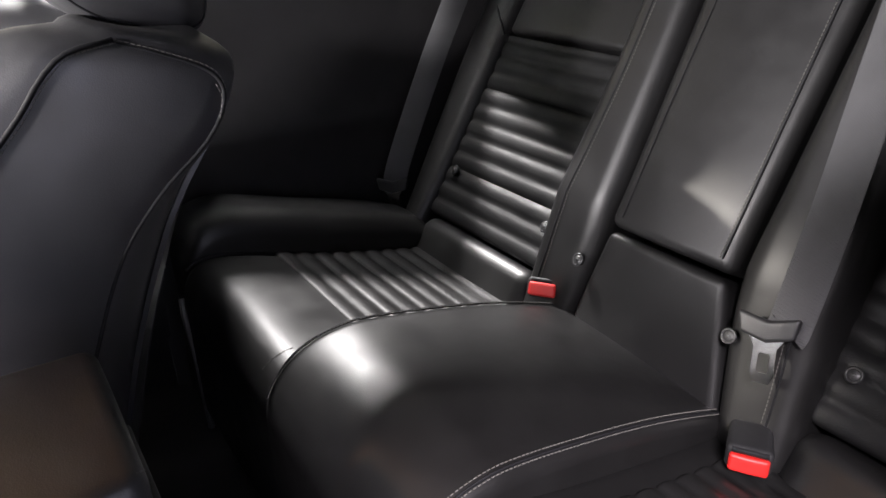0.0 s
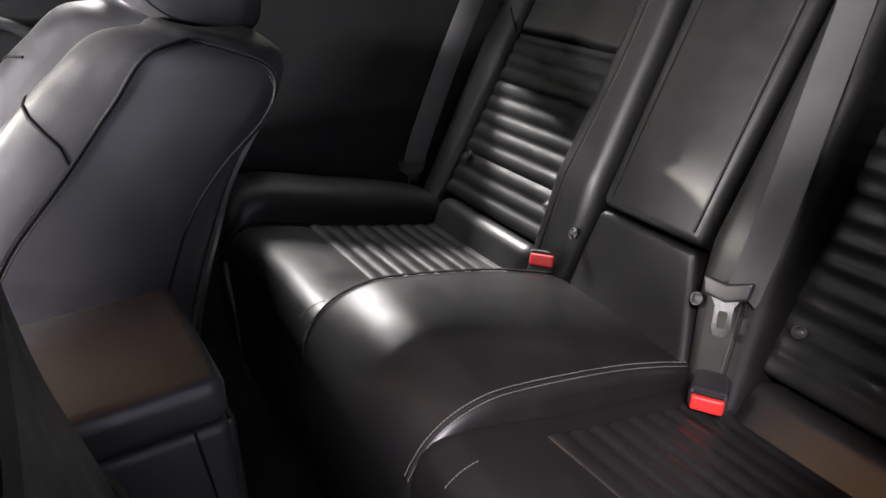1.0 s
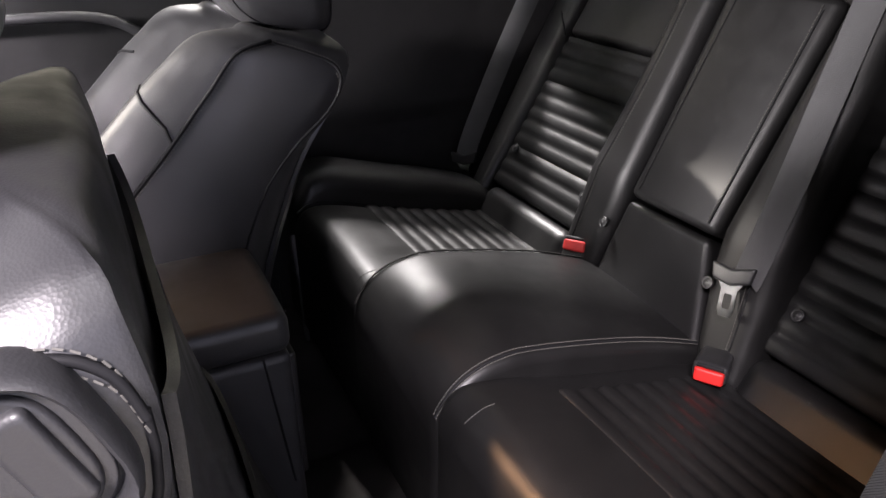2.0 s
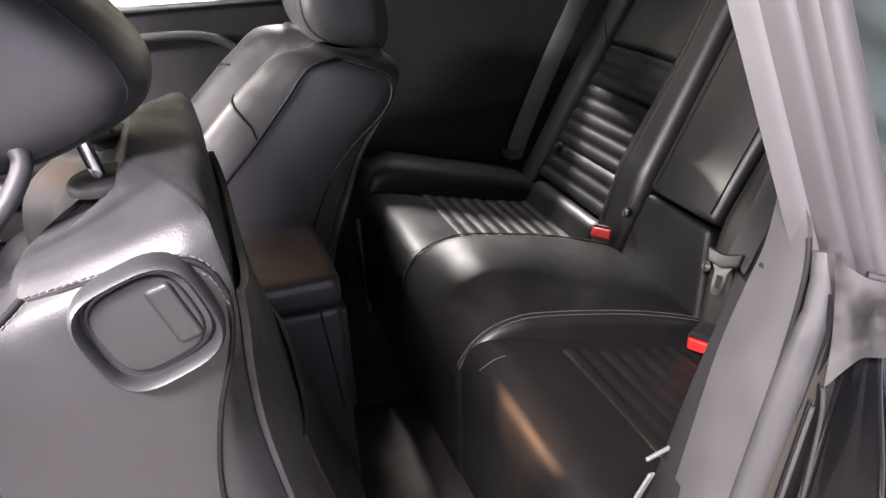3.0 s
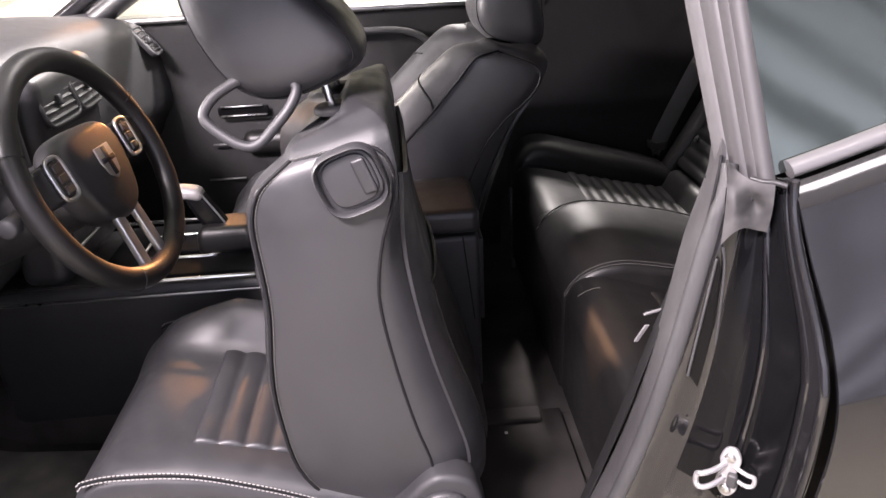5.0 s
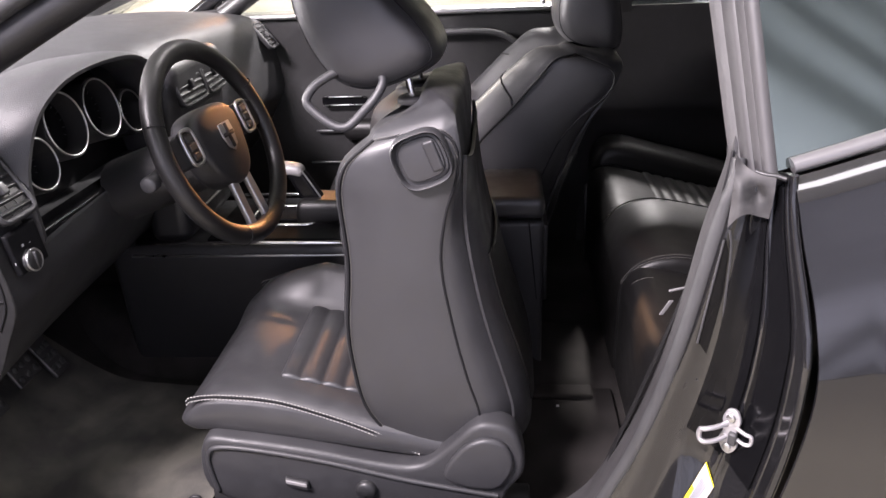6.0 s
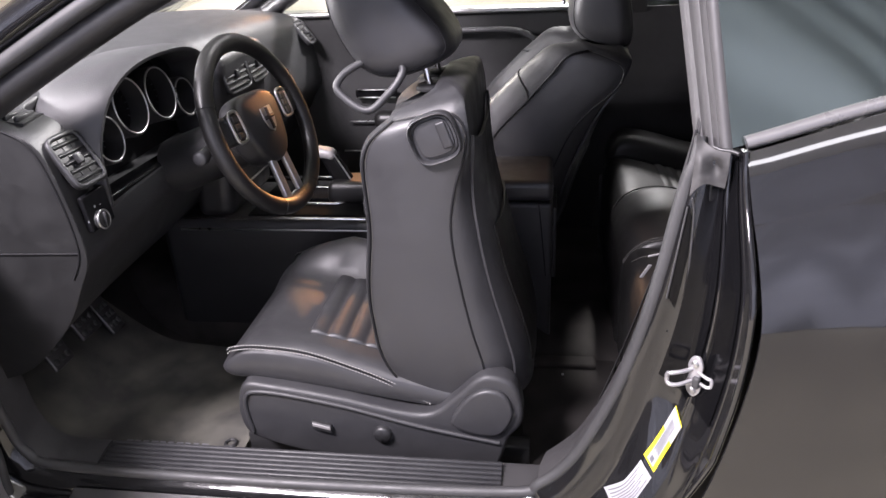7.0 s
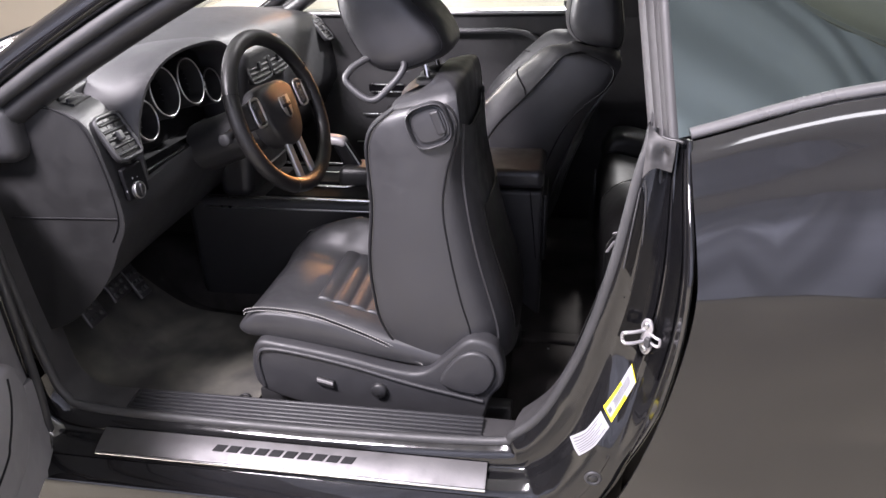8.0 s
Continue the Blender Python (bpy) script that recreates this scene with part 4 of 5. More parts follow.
def webbing(path, width, across, thick=0.0014):
    """A flat strap along a path, lying along the direction across."""
    P = spline(path, 40)
    a = Vector(across).normalized()
    rings = []
    for i, p in enumerate(P):
        d = (P[min(i + 1, 39)] - P[max(i - 1, 0)]).normalized()
        w = (a - d * a.dot(d)).normalized()
        n = d.cross(w)
        rings.append([p + w * (width / 2) * u + n * thick * v for u, v in ((-1, 0.3), (-0.9, 1), (-0.3, 0.8), (0.3, 0.8), (0.9, 1), (1, 0.3), (1, -0.3), (0.9, -1), (-0.9, -1), (-1, -0.3))])
    return loft(rings)


def tongue_mesh(m):
    """The metal tongue with its slot, and the moulded grip."""
    o = [(-0.013, 0.0), (-0.013, -0.032), (-0.009, -0.042), (0.009, -0.042), (0.013, -0.032), (0.013, 0.0), (0.022, 0.014), (-0.022, 0.014)]
    i = [(-0.0065, -0.010), (-0.0065, -0.027), (-0.005, -0.030), (0.005, -0.030), (0.0065, -0.027), (0.0065, -0.010), (0.005, -0.007), (-0.005, -0.007)]
    bm = bmesh.new()
    for t in (-0.0015, 0.0015):
        oo = [bm.verts.new(m @ Vector((p[0], t, p[1]))) for p in o]
        ii = [bm.verts.new(m @ Vector((p[0], t, p[1]))) for p in i]
        for k in range(8):
            bm.faces.new((oo[k], oo[(k + 1) % 8], ii[(k + 1) % 8], ii[k]))
    bm.verts.ensure_lookup_table()
    v = bm.verts
    for k in range(8):
        bm.faces.new((v[k], v[(k + 1) % 8], v[16 + (k + 1) % 8], v[16 + k]))
        bm.faces.new((v[8 + k], v[8 + (k + 1) % 8], v[24 + (k + 1) % 8], v[24 + k]))
    return bm


def seat_belt(name, path, width, across, at, face, roll, label):
    b = thing(name, path[0], label, "seat belt", "rear seat belts")
    part("webbing", webbing(path, width, across), WEBBING, b, "grey woven webbing")
    m = Vector(face).to_track_quat("-Y", "Z").to_matrix().to_4x4() @ Matrix.Rotation(roll, 4, "Y")
    m.translation = Vector(at)
    part("tongue", tongue_mesh(m), CHROME, b, "bright steel tongue")
    part("grip", soft_box((0.066, 0.011, 0.026), 0.005, (6, 2, 3), lambda p: (p.x * (1 + 6 * (p.z)), p.y, p.z + abs(p.x) * 0.25), (0, 0, 0.018)), DARKPLASTIC, b, "black moulded grip", m)
    return b


seat_belt("seat_belt", [(0.632, -0.200, 0.682), (0.640, -0.200, 0.700), (0.695, -0.190, 0.810), (0.758, -0.174, 0.935), (0.798, -0.164, 1.012), (0.86, -0.150, 1.15)], 0.050, (0, 1, 0.10), (0.612, -0.190, 0.664), (-0.90, -0.15, 0.35), radians(-10), "grey belt hanging over the rear bolster with bright steel tongue")
seat_belt("seat_belt", [(0.630, 0.682, 0.600), (0.650, 0.684, 0.66), (0.725, 0.683, 0.83), (0.79, 0.676, 0.97), (0.90, 0.665, 1.20)], 0.050, (1.0, -0.45, -0.3), (0.622, 0.672, 0.582), (-0.75, -0.65, 0.1), radians(-5), "grey shoulder belt at the side trim with hanging steel tongue")

# driver's shoulder belt beside the pillar trim, with its bright guide
fb = thing("seat_belt", (0.165, -0.69, 1.0), "dark driver belt running down the pillar trim with bright guide", "seat belt", "front seat belts")
part("webbing", webbing([(0.170, -0.688, 1.0), (0.140, -0.688, 0.90), (0.119, -0.688, 0.82), (0.086, -0.688, 0.70), (0.050, -0.688, 0.58), (0.01, -0.690, 0.46)], 0.046, (0.35, 1, 0)), DARKWEBBING, fb, "dark woven webbing")
part("belt_guide", soft_box((0.024, 0.004, 0.0040), 0.0018, (6, 2, 2), lambda p: (p.x + 0.120, p.y - 0.672, p.z + 0.842 + 0.25 * p.x)), MOULDING, fb, "bright steel guide bar")
part("tongue", soft_box((0.006, 0.003, 0.024), 0.0010, (2, 1, 4), lambda p: (p.x + 0.106 + 0.55 * p.z, p.y - 0.676, p.z + 0.814)), MOULDING, fb, "bright steel tongue")
part("trim_edge", tube([(0.142, 0.54, 0.28), (0.140, 0.542, 0.42), (0.134, 0.545, 0.52), (0.138, 0.56, 0.54)], 0.006, 8), PILLARTRIM, car, "pale edge strip of the side carpet")
part("back_board", box(-0.05, 0.72, -0.70, 0.70, -0.16, -0.055, 0.0), CARPET, bench, "", BO)


# ---- front seats ----
XF = [(0, -0.120), (0.09, -0.176), (0.18, -0.193), (0.255, -0.196), (0.37, -0.185), (0.49, -0.188), (0.54, -0.182), (0.58, -0.165), (0.62, -0.12)]
XR = [(0, 0.010), (0.05, 0.016), (0.085, 0.020), (0.16, 0.0), (0.27, -0.023), (0.374, -0.036), (0.45, -0.026), (0.53, -0.004), (0.62, -0.010)]
XB = [(0, 0.105), (0.06, 0.104), (0.14, 0.087), (0.24, 0.056), (0.30, 0.041), (0.37, 0.027), (0.43, 0.014), (0.5, 0.006), (0.58, 0.002), (0.62, -0.004)]
WID = [(0, 0.212), (0.1, 0.216), (0.3, 0.205), (0.45, 0.200), (0.56, 0.199), (0.60, 0.194), (0.62, 0.180)]
RING = 60


PASSF = [(0, -0.010), (0.25, -0.012), (0.36, -0.002), (0.43, 0.010), (0.49, 0.020), (0.56, 0.016), (0.62, 0.006)]


def back_ring(z, bulge=0.0):
    xr, xb, w = curve(XR, z), curve(XB, z), curve(WID, z)
    xf = curve(XF, z) + (curve(PASSF, z) if bulge else 0.0)
    bg = bulge * curve([(0, 0.2), (0.15, 0.7), (0.3, 1.0), (0.42, 0.95), (0.52, 0.75), (0.62, 0.5)], z)
    half = [(xb, 0), (xb, 0.3 * w), (xb - 0.004, 0.6 * w), (xb + (xr - xb) * 0.30, 0.84 * w), (xb + (xr - xb) * 0.62, 0.95 * w), (xr, w), (xr + (xf - xr) * 0.33, w + 0.004), (xr + (xf - xr) * 0.66, w + 0.003),
            (xf, w * 0.975), (xf - 0.005 - 0.25 * bg, w * 0.95), (xf - 0.012 - 0.8 * bg, w * 0.86), (xf - 0.011 - bg, w * 0.73), (xf + 0.006 - 0.7 * bg, w * 0.58), (xf + 0.026 - 0.15 * bg, w * 0.44), (xf + 0.032, w * 0.2), (xf + 0.032, 0)]
    pts = spline([(p[0], p[1], 0) for p in half], RING // 2 + 1)
    full = [(p.x, p.y) for p in pts] + [(p.x, -p.y) for p in reversed(pts[1:-1])]
    shear = 0.30 * max(0, (z - 0.38) / 0.24) ** 2
    return [Vector((x, y, z + shear * (x + 0.165) * 0.9 - 0.052 * max(0, (z - 0.40) / 0.212) ** 2 * (0.95 + 0.05 * (abs(y) / w) ** 3))) for x, y in full]


def seat_rounded(pts, n):
    return [(p.x, p.z) for p in spline([(x, 0, z) for x, z in pts], n, True)]


def super_square(cx, cz, rx, rz, turn, n=40, e=3.2):
    out = []
    for k in range(n):
        a = 2 * math.pi * k / n
        c, s = math.cos(a), math.sin(a)
        u = rx * math.copysign(abs(c) ** (2 / e), c)
        v = rz * math.copysign(abs(s) ** (2 / e), s)
        out.append((cx + u * math.cos(turn) - v * math.sin(turn), cz + u * math.sin(turn) + v * math.cos(turn)))
    return out


def front_seat(label, cy, out, dx, recline, bulge=0.0, drop=0.0):
    """A bucket seat round y = cy; out is -1 where the door is on the low y side. recline turns the back about its hinge."""
    seat = thing("front_seat", (-0.45 + dx, cy, 0.29), label, "car seat", "front seats")
    H = Matrix.Translation((-0.19 + dx, cy, 0.47)) @ Matrix.Rotation(recline, 4, "Y")
    zs = [0.0, 0.02, 0.04] + [0.06 + 0.02 * k for k in range(26)] + [0.575, 0.588, 0.598, 0.606, 0.612]
    rings = [back_ring(z, bulge) for z in zs]

    def shrink(ring, f, dz):
        c = sum(ring, Vector()) / len(ring)
        return [Vector((c.x + (p.x - c.x) * f, p.y * (f + (1 - f) * 0.25), p.z + dz)) for p in ring]

    top = rings[-1]
    rings = [shrink(rings[0], 0.75, -0.03), shrink(rings[0], 0.93, -0.018)] + rings + [shrink(top, 0.97, 0.006), shrink(top, 0.90, 0.012), shrink(top, 0.78, 0.016), shrink(top, 0.5, 0.019), shrink(top, 0.2, 0.020)]
    body = part("backrest", loft(rings), SIDELEATHER, seat, "charcoal leather backrest with deep bolsters", H)
    core = rings[2:-5]
    kf, kr = round(8 / 15 * RING / 2), round(5 / 15 * RING / 2)
    for k in (kf, RING - kf):
        line = [r[k] * 1.0 for r in core]
        out_y = 0.0015 if k < RING / 2 else -0.0015
        part("piping", tube([p + Vector((-0.001, out_y, 0)) for p in line], 0.0028, 6), PIPING, body, "", H)
        part("stitching", stitches([p + Vector((0.004, out_y * 1.6, 0)) for p in spline(line, 160)], 0.0055, 0.0007), THREAD, body, "pale stitching", H)
    for k in (kr, RING - kr):
        part("seam", tube([r[k] for r in core[:-5]], 0.0022, 6), PIPING, body, "", H)
    # stitched edge along the top of each side
    rim_ = core[-1]
    for ks in (list(range(kr, kf + 1)), list(range(RING - kf, RING - kr + 1))):
        sy = 1 if ks[0] < RING / 2 else -1
        run = ks if sy > 0 else ks[::-1]
        bend = [core[-6][run[0]], core[-4][run[0]] * 0.7 + core[-4][run[1]] * 0.3, core[-2][run[1]] * 0.6 + core[-2][run[2]] * 0.4] + [rim_[k] for k in run[4:]]
        line = spline([p + Vector((0, sy * 0.0015, -0.003)) for p in bend], 80)
        part("piping", tube(line, 0.0024, 6), PIPING, body, "", H)
        for dz in (-0.006, 0.004):
            part("stitching", stitches([p + Vector((0, sy * (0.0012 - 0.35 * max(dz, 0)), dz)) for p in line], 0.0055, 0.0006), THREAD, body, "pale double stitching", H)
    # seam over each bolster front
    for lo, hi in ((kf, kf + 7), (RING - kf - 7, RING - kf)):
        row = core[19]
        rr = core[22]
        part("seam", tube([row[k].lerp(rr[k], abs(k - (kf if lo == kf else RING - kf)) / 7) for k in range(lo, hi + 1)], 0.0026, 6), PIPING, body, "", H)
    # ribbed front insert
    ins = soft_box((0.03, 0.20, 0.40), 0.008, (2, 8, 70), lambda p: (curve(XF, p.z + 0.26) + 0.026 - p.x * 0.5 - (0.006 * (abs(math.sin(math.pi * (p.z + 0.26) / 0.036)) ** 0.6) if p.x < 0 else 0), p.y, p.z + 0.26))
    part("ribbed_insert", ins, LEATHER, body, "cross-ribbed leather insert", H)
    # rear shell
    def shell(u, v):
        edge = abs(2 * v - 1)
        z = 0.515 * u + (0.025 * u**6 * edge**3)
        w = curve(WID, z) * 0.86
        bow = 0.004 + 0.34 * (curve(XB, z) - curve(XR, z))
        return (curve(XB, z) + 0.005 - bow * edge**5, -w + 2 * w * v, z)
    part("back_shell", sheet(shell, 30, 28, 0.006), SIDELEATHER, seat, "charcoal shell behind the backrest", H)
    pocket = sheet(lambda u, v: (curve(XB, 0.05 + 0.30 * u) + 0.011 + 0.005 * math.sin(math.pi * v) * u - 0.006 * abs(2 * v - 1) ** 6, -0.125 + 0.25 * v, 0.05 + 0.30 * u), 12, 12, 0.004)
    part("map_pocket", pocket, LEATHER, seat, "black map pocket", H)
    # release lever in its bezel on the outboard shoulder
    yo = out * 0.2035
    pl = lambda u, v, w: (u, yo + out * w, v)
    BX, BZ, BT = -0.056, 0.545, radians(20)
    part("lever_bezel", tube([pl(u, v, 0.0005) for u, v in super_square(BX, BZ, 0.041, 0.041, BT)], 0.0130, 12, True, 0.26), SIDELEATHER, body, "moulded bezel round the release lever", H)
    part("lever_recess", slab(super_square(BX, BZ, 0.036, 0.036, BT), 0.004, 0.001, pl, -0.003), SIDELEATHER, body, "", H)
    lev = part("release_lever", slab(super_square(BX - 0.001, BZ, 0.0325, 0.0330, BT), 0.006, 0.0028, pl, -0.002), SIDELEATHER, body, "smooth release lever", H)
    ct, st = math.cos(BT), math.sin(BT)
    part("lever_scoop", soft_box((0.019, 0.009, 0.048), 0.0042, (5, 2, 6), lambda p: (BX + ct * (p.x + 0.0175) - st * p.z, p.y + yo + out * (0.0030 + 0.16 * p.x), BZ + st * (p.x + 0.0175) + ct * p.z)), SIDELEATHER, lev, "", H)
    # headrest on two rods
    HO = [(-0.262, 0.790), (-0.250, 0.712), (-0.206, 0.638), (-0.150, 0.617), (-0.080, 0.634), (-0.032, 0.664), (-0.044, 0.708), (-0.095, 0.768), (-0.160, 0.835), (-0.228, 0.846)]
    HO = [(x + 0.3 * drop, z - drop) for x, z in HO]
    hc = (-0.150 + 0.3 * drop, 0.730 - drop)
    rows = []
    for q in range(-12, 13):
        a = math.pi / 2 * q / 12
        f = max(abs(math.cos(a)), 0.02) ** 0.36
        rows.append([Vector((hc[0] + (x - hc[0]) * f, 0.128 * math.copysign(abs(math.sin(a)) ** 0.62, a) if q else 0.0, hc[1] + (z - hc[1]) * f)) for x, z in seat_rounded(HO, 64)])
    hr = part("headrest", loft(rows), SIDELEATHER, seat, "charcoal leather headrest", H)
    for q in (6, 18):
        part("seam", tube([p + Vector((0, 0.0, 0)) for p in rows[q]], 0.0016, 6, True), PIPING, hr, "", H)
    for s in (-1, 1):
        part("headrest_rod", tube([(-0.070, s * 0.062, 0.540), (-0.092, s * 0.062, 0.655)], 0.0058, 10), CHROME, seat, "bright steel headrest rod", H)
        part("rod_collar", disc((-0.078, s * 0.062, 0.602), (-0.05, 0, 1), 0.030, 0.009, 28, 0.003), PIPING, seat, "black collar of the headrest rod", H)
    # belt guide loop at the side of the headrest
    lp = [(-0.241, 0.617), (-0.228, 0.637), (-0.203, 0.652), (-0.172, 0.664), (-0.140, 0.660), (-0.120, 0.645), (-0.130, 0.622), (-0.152, 0.599), (-0.176, 0.579), (-0.198, 0.580), (-0.228, 0.600)]
    lp = [(x + 0.3 * drop, z - drop) for x, z in lp]
    loop = [Vector((p.x, out * (0.108 + 0.36 * max(0, 0.665 - drop - p.z)), p.z)) for p in spline([(x, 0, z) for x, z in lp], 48, True)]
    if not drop:
        part("belt_guide", tube(loop, 0.0072, 10, True), PLASTIC, seat, "looped plastic belt guide", H)
    # cushion
    CZ = [(-0.71, 0.545), (-0.66, 0.585), (-0.60, 0.588), (-0.5, 0.572), (-0.35, 0.532), (-0.2, 0.495)]
    CZ = [(x, z + (0.030 if dx else 0.0)) for x, z in CZ]

    def cw(p):
        x = p.x - 0.45
        yy = p.y / 0.212
        lift = (0.010 if dx == 0 else 0.075) if p.y * out > 0 else 0.085
        zt = curve(CZ, x) - 0.006 + lift * math.sin(math.pi * min(max((abs(yy) - 0.45) / 0.72, 0), 1)) ** 1.6 * min(1, max(0.2, (x + 0.72) / 0.2))
        zb = curve([(-0.71, 0.505), (-0.6, 0.497), (-0.36, 0.462), (-0.2, 0.44)], x)
        f = (p.z + 0.08) / 0.16
        bul = 0.008 * math.sin(math.pi * min(max(f, 0), 1))
        return (x + dx - 2.2 * bul * (1 if p.x < -0.2 else 0), cy + p.y + 1.4 * bul * math.copysign(1, p.y) * (abs(yy) > 0.9), zb + (zt - zb) * f)

    cu = part("seat_cushion", soft_box((0.50, 0.424, 0.16), 0.030, (26, 24, 6), cw), SIDELEATHER, seat, "charcoal leather seat cushion")
    ra, rb = (-0.150, 0.105) if out < 0 else (-0.105, 0.150)
    rib = soft_box((0.34, rb - ra, 0.05), 0.008, (76, 10, 2), lambda p: (p.x - 0.372 + dx, cy + p.y + (ra + rb) / 2, curve(CZ, p.x - 0.372) - 0.001 + p.z - 0.018 + 0.007 * (abs(math.sin(math.pi * (p.x + 0.17) / 0.040)) ** 0.6 - 0.5 if p.z > 0 else 0)))
    part("ribbed_insert", rib, SIDELEATHER, cu, "cross-ribbed leather insert")
    for s in (-1, 1):
        rows = [(-0.692, 0.578), (-0.68, 0.586), (-0.63, 0.592), (-0.53, 0.583), (-0.43, 0.549), (-0.36, 0.518), (-0.28, 0.476)]
        for k, off in enumerate((0.0, -0.008)):
            line = [p + Vector((dx, 0, off)) for p in spline([(x, cy + s * (0.2195 + (0.0015 if k else 0)), z) for x, z in rows], 60)]
            part("stitching", stitches(line, 0.0065, 0.0011), PALETHREAD, cu, "pale double stitching")
        part("piping", tube([p + Vector((dx, 0, -0.004)) for p in spline([(x, cy + s * 0.2185, z) for x, z in rows], 40)], 0.0026, 6), PIPING, cu)
    # base and side covers
    part("seat_base", soft_box((0.46, 0.38, 0.13), 0.02, (4, 4, 3), None, (-0.42 + dx, cy, 0.42)), DARKPLASTIC, seat, "black seat base")
    RO = [(-0.660, 0.512), (-0.604, 0.512), (-0.465, 0.490), (-0.34, 0.462), (-0.275, 0.462), (-0.225, 0.505), (-0.185, 0.545), (-0.155, 0.556), (-0.112, 0.540), (-0.094, 0.490), (-0.096, 0.445), (-0.122, 0.405), (-0.138, 0.350), (-0.165, 0.328), (-0.35, 0.332), (-0.53, 0.342), (-0.64, 0.372), (-0.674, 0.400), (-0.680, 0.455)]
    for s in (-1, 1):
        pl2 = lambda u, v, w, s=s: (u + dx, cy + s * (0.245 - w), v)
        cover = part("side_cover", slab(seat_rounded(RO, 80), 0.05, 0.010, pl2, 0.0, 4), PLASTIC, seat, "charcoal plastic side cover")
        if s == out:
            part("cover_ridge", tube([(x + dx, cy + s * 0.246, z) for x, z in [(p.x, p.z) for p in spline([(-0.655, 0, 0.395), (-0.66, 0, 0.475), (-0.62, 0, 0.498), (-0.46, 0, 0.472), (-0.30, 0, 0.430), (-0.14, 0, 0.398)], 40)]], 0.005, 8), PLASTIC, cover)
            DO = [(-0.235, 0.448), (-0.205, 0.505), (-0.165, 0.530), (-0.128, 0.520), (-0.112, 0.480), (-0.125, 0.440), (-0.150, 0.420), (-0.20, 0.425)]
            part("recliner_cover", slab(seat_rounded(DO, 48), 0.016, 0.007, lambda u, v, w, s=s: (u + dx, cy + s * (0.256 - w), v), 0.0, 4), PLASTIC, cover, "domed recliner cover")
            sw = part("adjust_switch", soft_box((0.042, 0.012, 0.020), 0.004, (5, 2, 3), lambda p, s=s: (p.x - 0.502 + dx, cy + s * 0.249 + p.y, p.z + 0.420 - p.x * 0.25)), DARKPLASTIC, cover, "rocker switch")
            part("switch_cap", soft_box((0.038, 0.006, 0.008), 0.002, (4, 2, 2), lambda p, s=s: (p.x - 0.502 + dx, cy + s * 0.254 + p.y, p.z + 0.424 - p.x * 0.25)), SILVERKNOB, sw)
            kn_ = part("lumbar_knob", disc((-0.377 + dx, cy + s * 0.250, 0.408), (0, s, 0), 0.019, 0.014, 24, 0.004), DARKPLASTIC, cover, "round four-way switch")
            for q in range(4):
                a = q * math.pi / 2
                part("knob_mark", box(-0.377 + dx + 0.010 * math.cos(a) - 0.003, -0.377 + dx + 0.010 * math.cos(a) + 0.003, cy + s * 0.2555 - 0.0015, cy + s * 0.2555 + 0.0015, 0.408 + 0.010 * math.sin(a) - 0.003, 0.408 + 0.010 * math.sin(a) + 0.003, 0.001, 1), PLASTIC, kn_)
    for s in (-1, 1):
        part("seat_rail", box(-0.70 + dx, -0.08 + dx, cy + s * 0.17 - 0.02, cy + s * 0.17 + 0.02, 0.285, 0.34, 0.004, 1), DARKPLASTIC, seat, "steel floor rail")
    return seat


front_seat("black leather driver seat with its backrest tipped forward", -0.385, -1, 0.0, 0.0)
front_seat("black leather passenger seat with reclined backrest", 0.385, 1, 0.035, radians(33), 0.062, 0.045)


# ---- dashboard ----
dash = thing("dashboard", (-0.95, 0.0, 0.6), "charcoal soft-skinned dashboard with hooded round gauges and air vents", "dashboard")
DP = [(-1.46, 1.00), (-1.40, 1.085), (-1.20, 1.105), (-1.02, 1.098), (-0.925, 1.083), (-0.885, 1.055), (-0.868, 1.00), (-0.856, 0.93), (-0.853, 0.855), (-0.880, 0.80), (-0.92, 0.73), (-0.98, 0.665), (-1.05, 0.61), (-1.15, 0.585), (-1.40, 0.58)]


def dash_fn(u, v):
    p = DPP[int(round(v * 60))]
    y = -0.722 + 1.444 * u
    crown = 0.028 * math.sin(math.pi * u) * (1 if p.z > 1.0 else 0.2)
    drop = -0.02 * (2 * u - 1) ** 6
    x = p.x - 0.02 * math.sin(math.pi * u)
    if -0.635 < y < -0.175 and p.z > 0.905:
        x = min(x, -0.965)
    return (x, y, p.z + crown + drop)


DPP = spline([(x, 0, z) for x, z in DP], 61)
part("dash_body", loft([[Vector(dash_fn(i / 120, j / 60)) for j in range(61)] for i in range(121)]), DASHSKIN, dash, "grained charcoal dash skin")
# The dash end takes the darkened colour in place of shade.
part("end_panel", slab([(p.x + (0.004 if p.x > -1.1 else 0), p.z - 0.018) for p in DPP[3:58]], 0.004, 0.002, lambda u, v, w: (u, -0.7215 - 0.004 + w, v)), DOORPANEL_DIM, dash, "end panel of the dash, darkened as in shade")
part("panel_gap", tube([(-1.10, -0.7262, 0.845), (-0.98, -0.7262, 0.848), (-0.862, -0.7262, 0.851)], 0.0022, 6), PIPING, dash)
part("end_seam", tube(spline([(-0.955, -0.7262, 1.078), (-0.895, -0.7262, 1.045), (-0.868, -0.7262, 0.96), (-0.860, -0.7262, 0.855), (-0.885, -0.7262, 0.80)], 24), 0.002, 6), PIPING, dash)

# gauge hood and cluster
HOODL = [(-0.618, 0.90), (-0.612, 1.01), (-0.582, 1.083), (-0.51, 1.123), (-0.40, 1.134), (-0.27, 1.123), (-0.19, 1.085), (-0.165, 1.01), (-0.160, 0.90)]
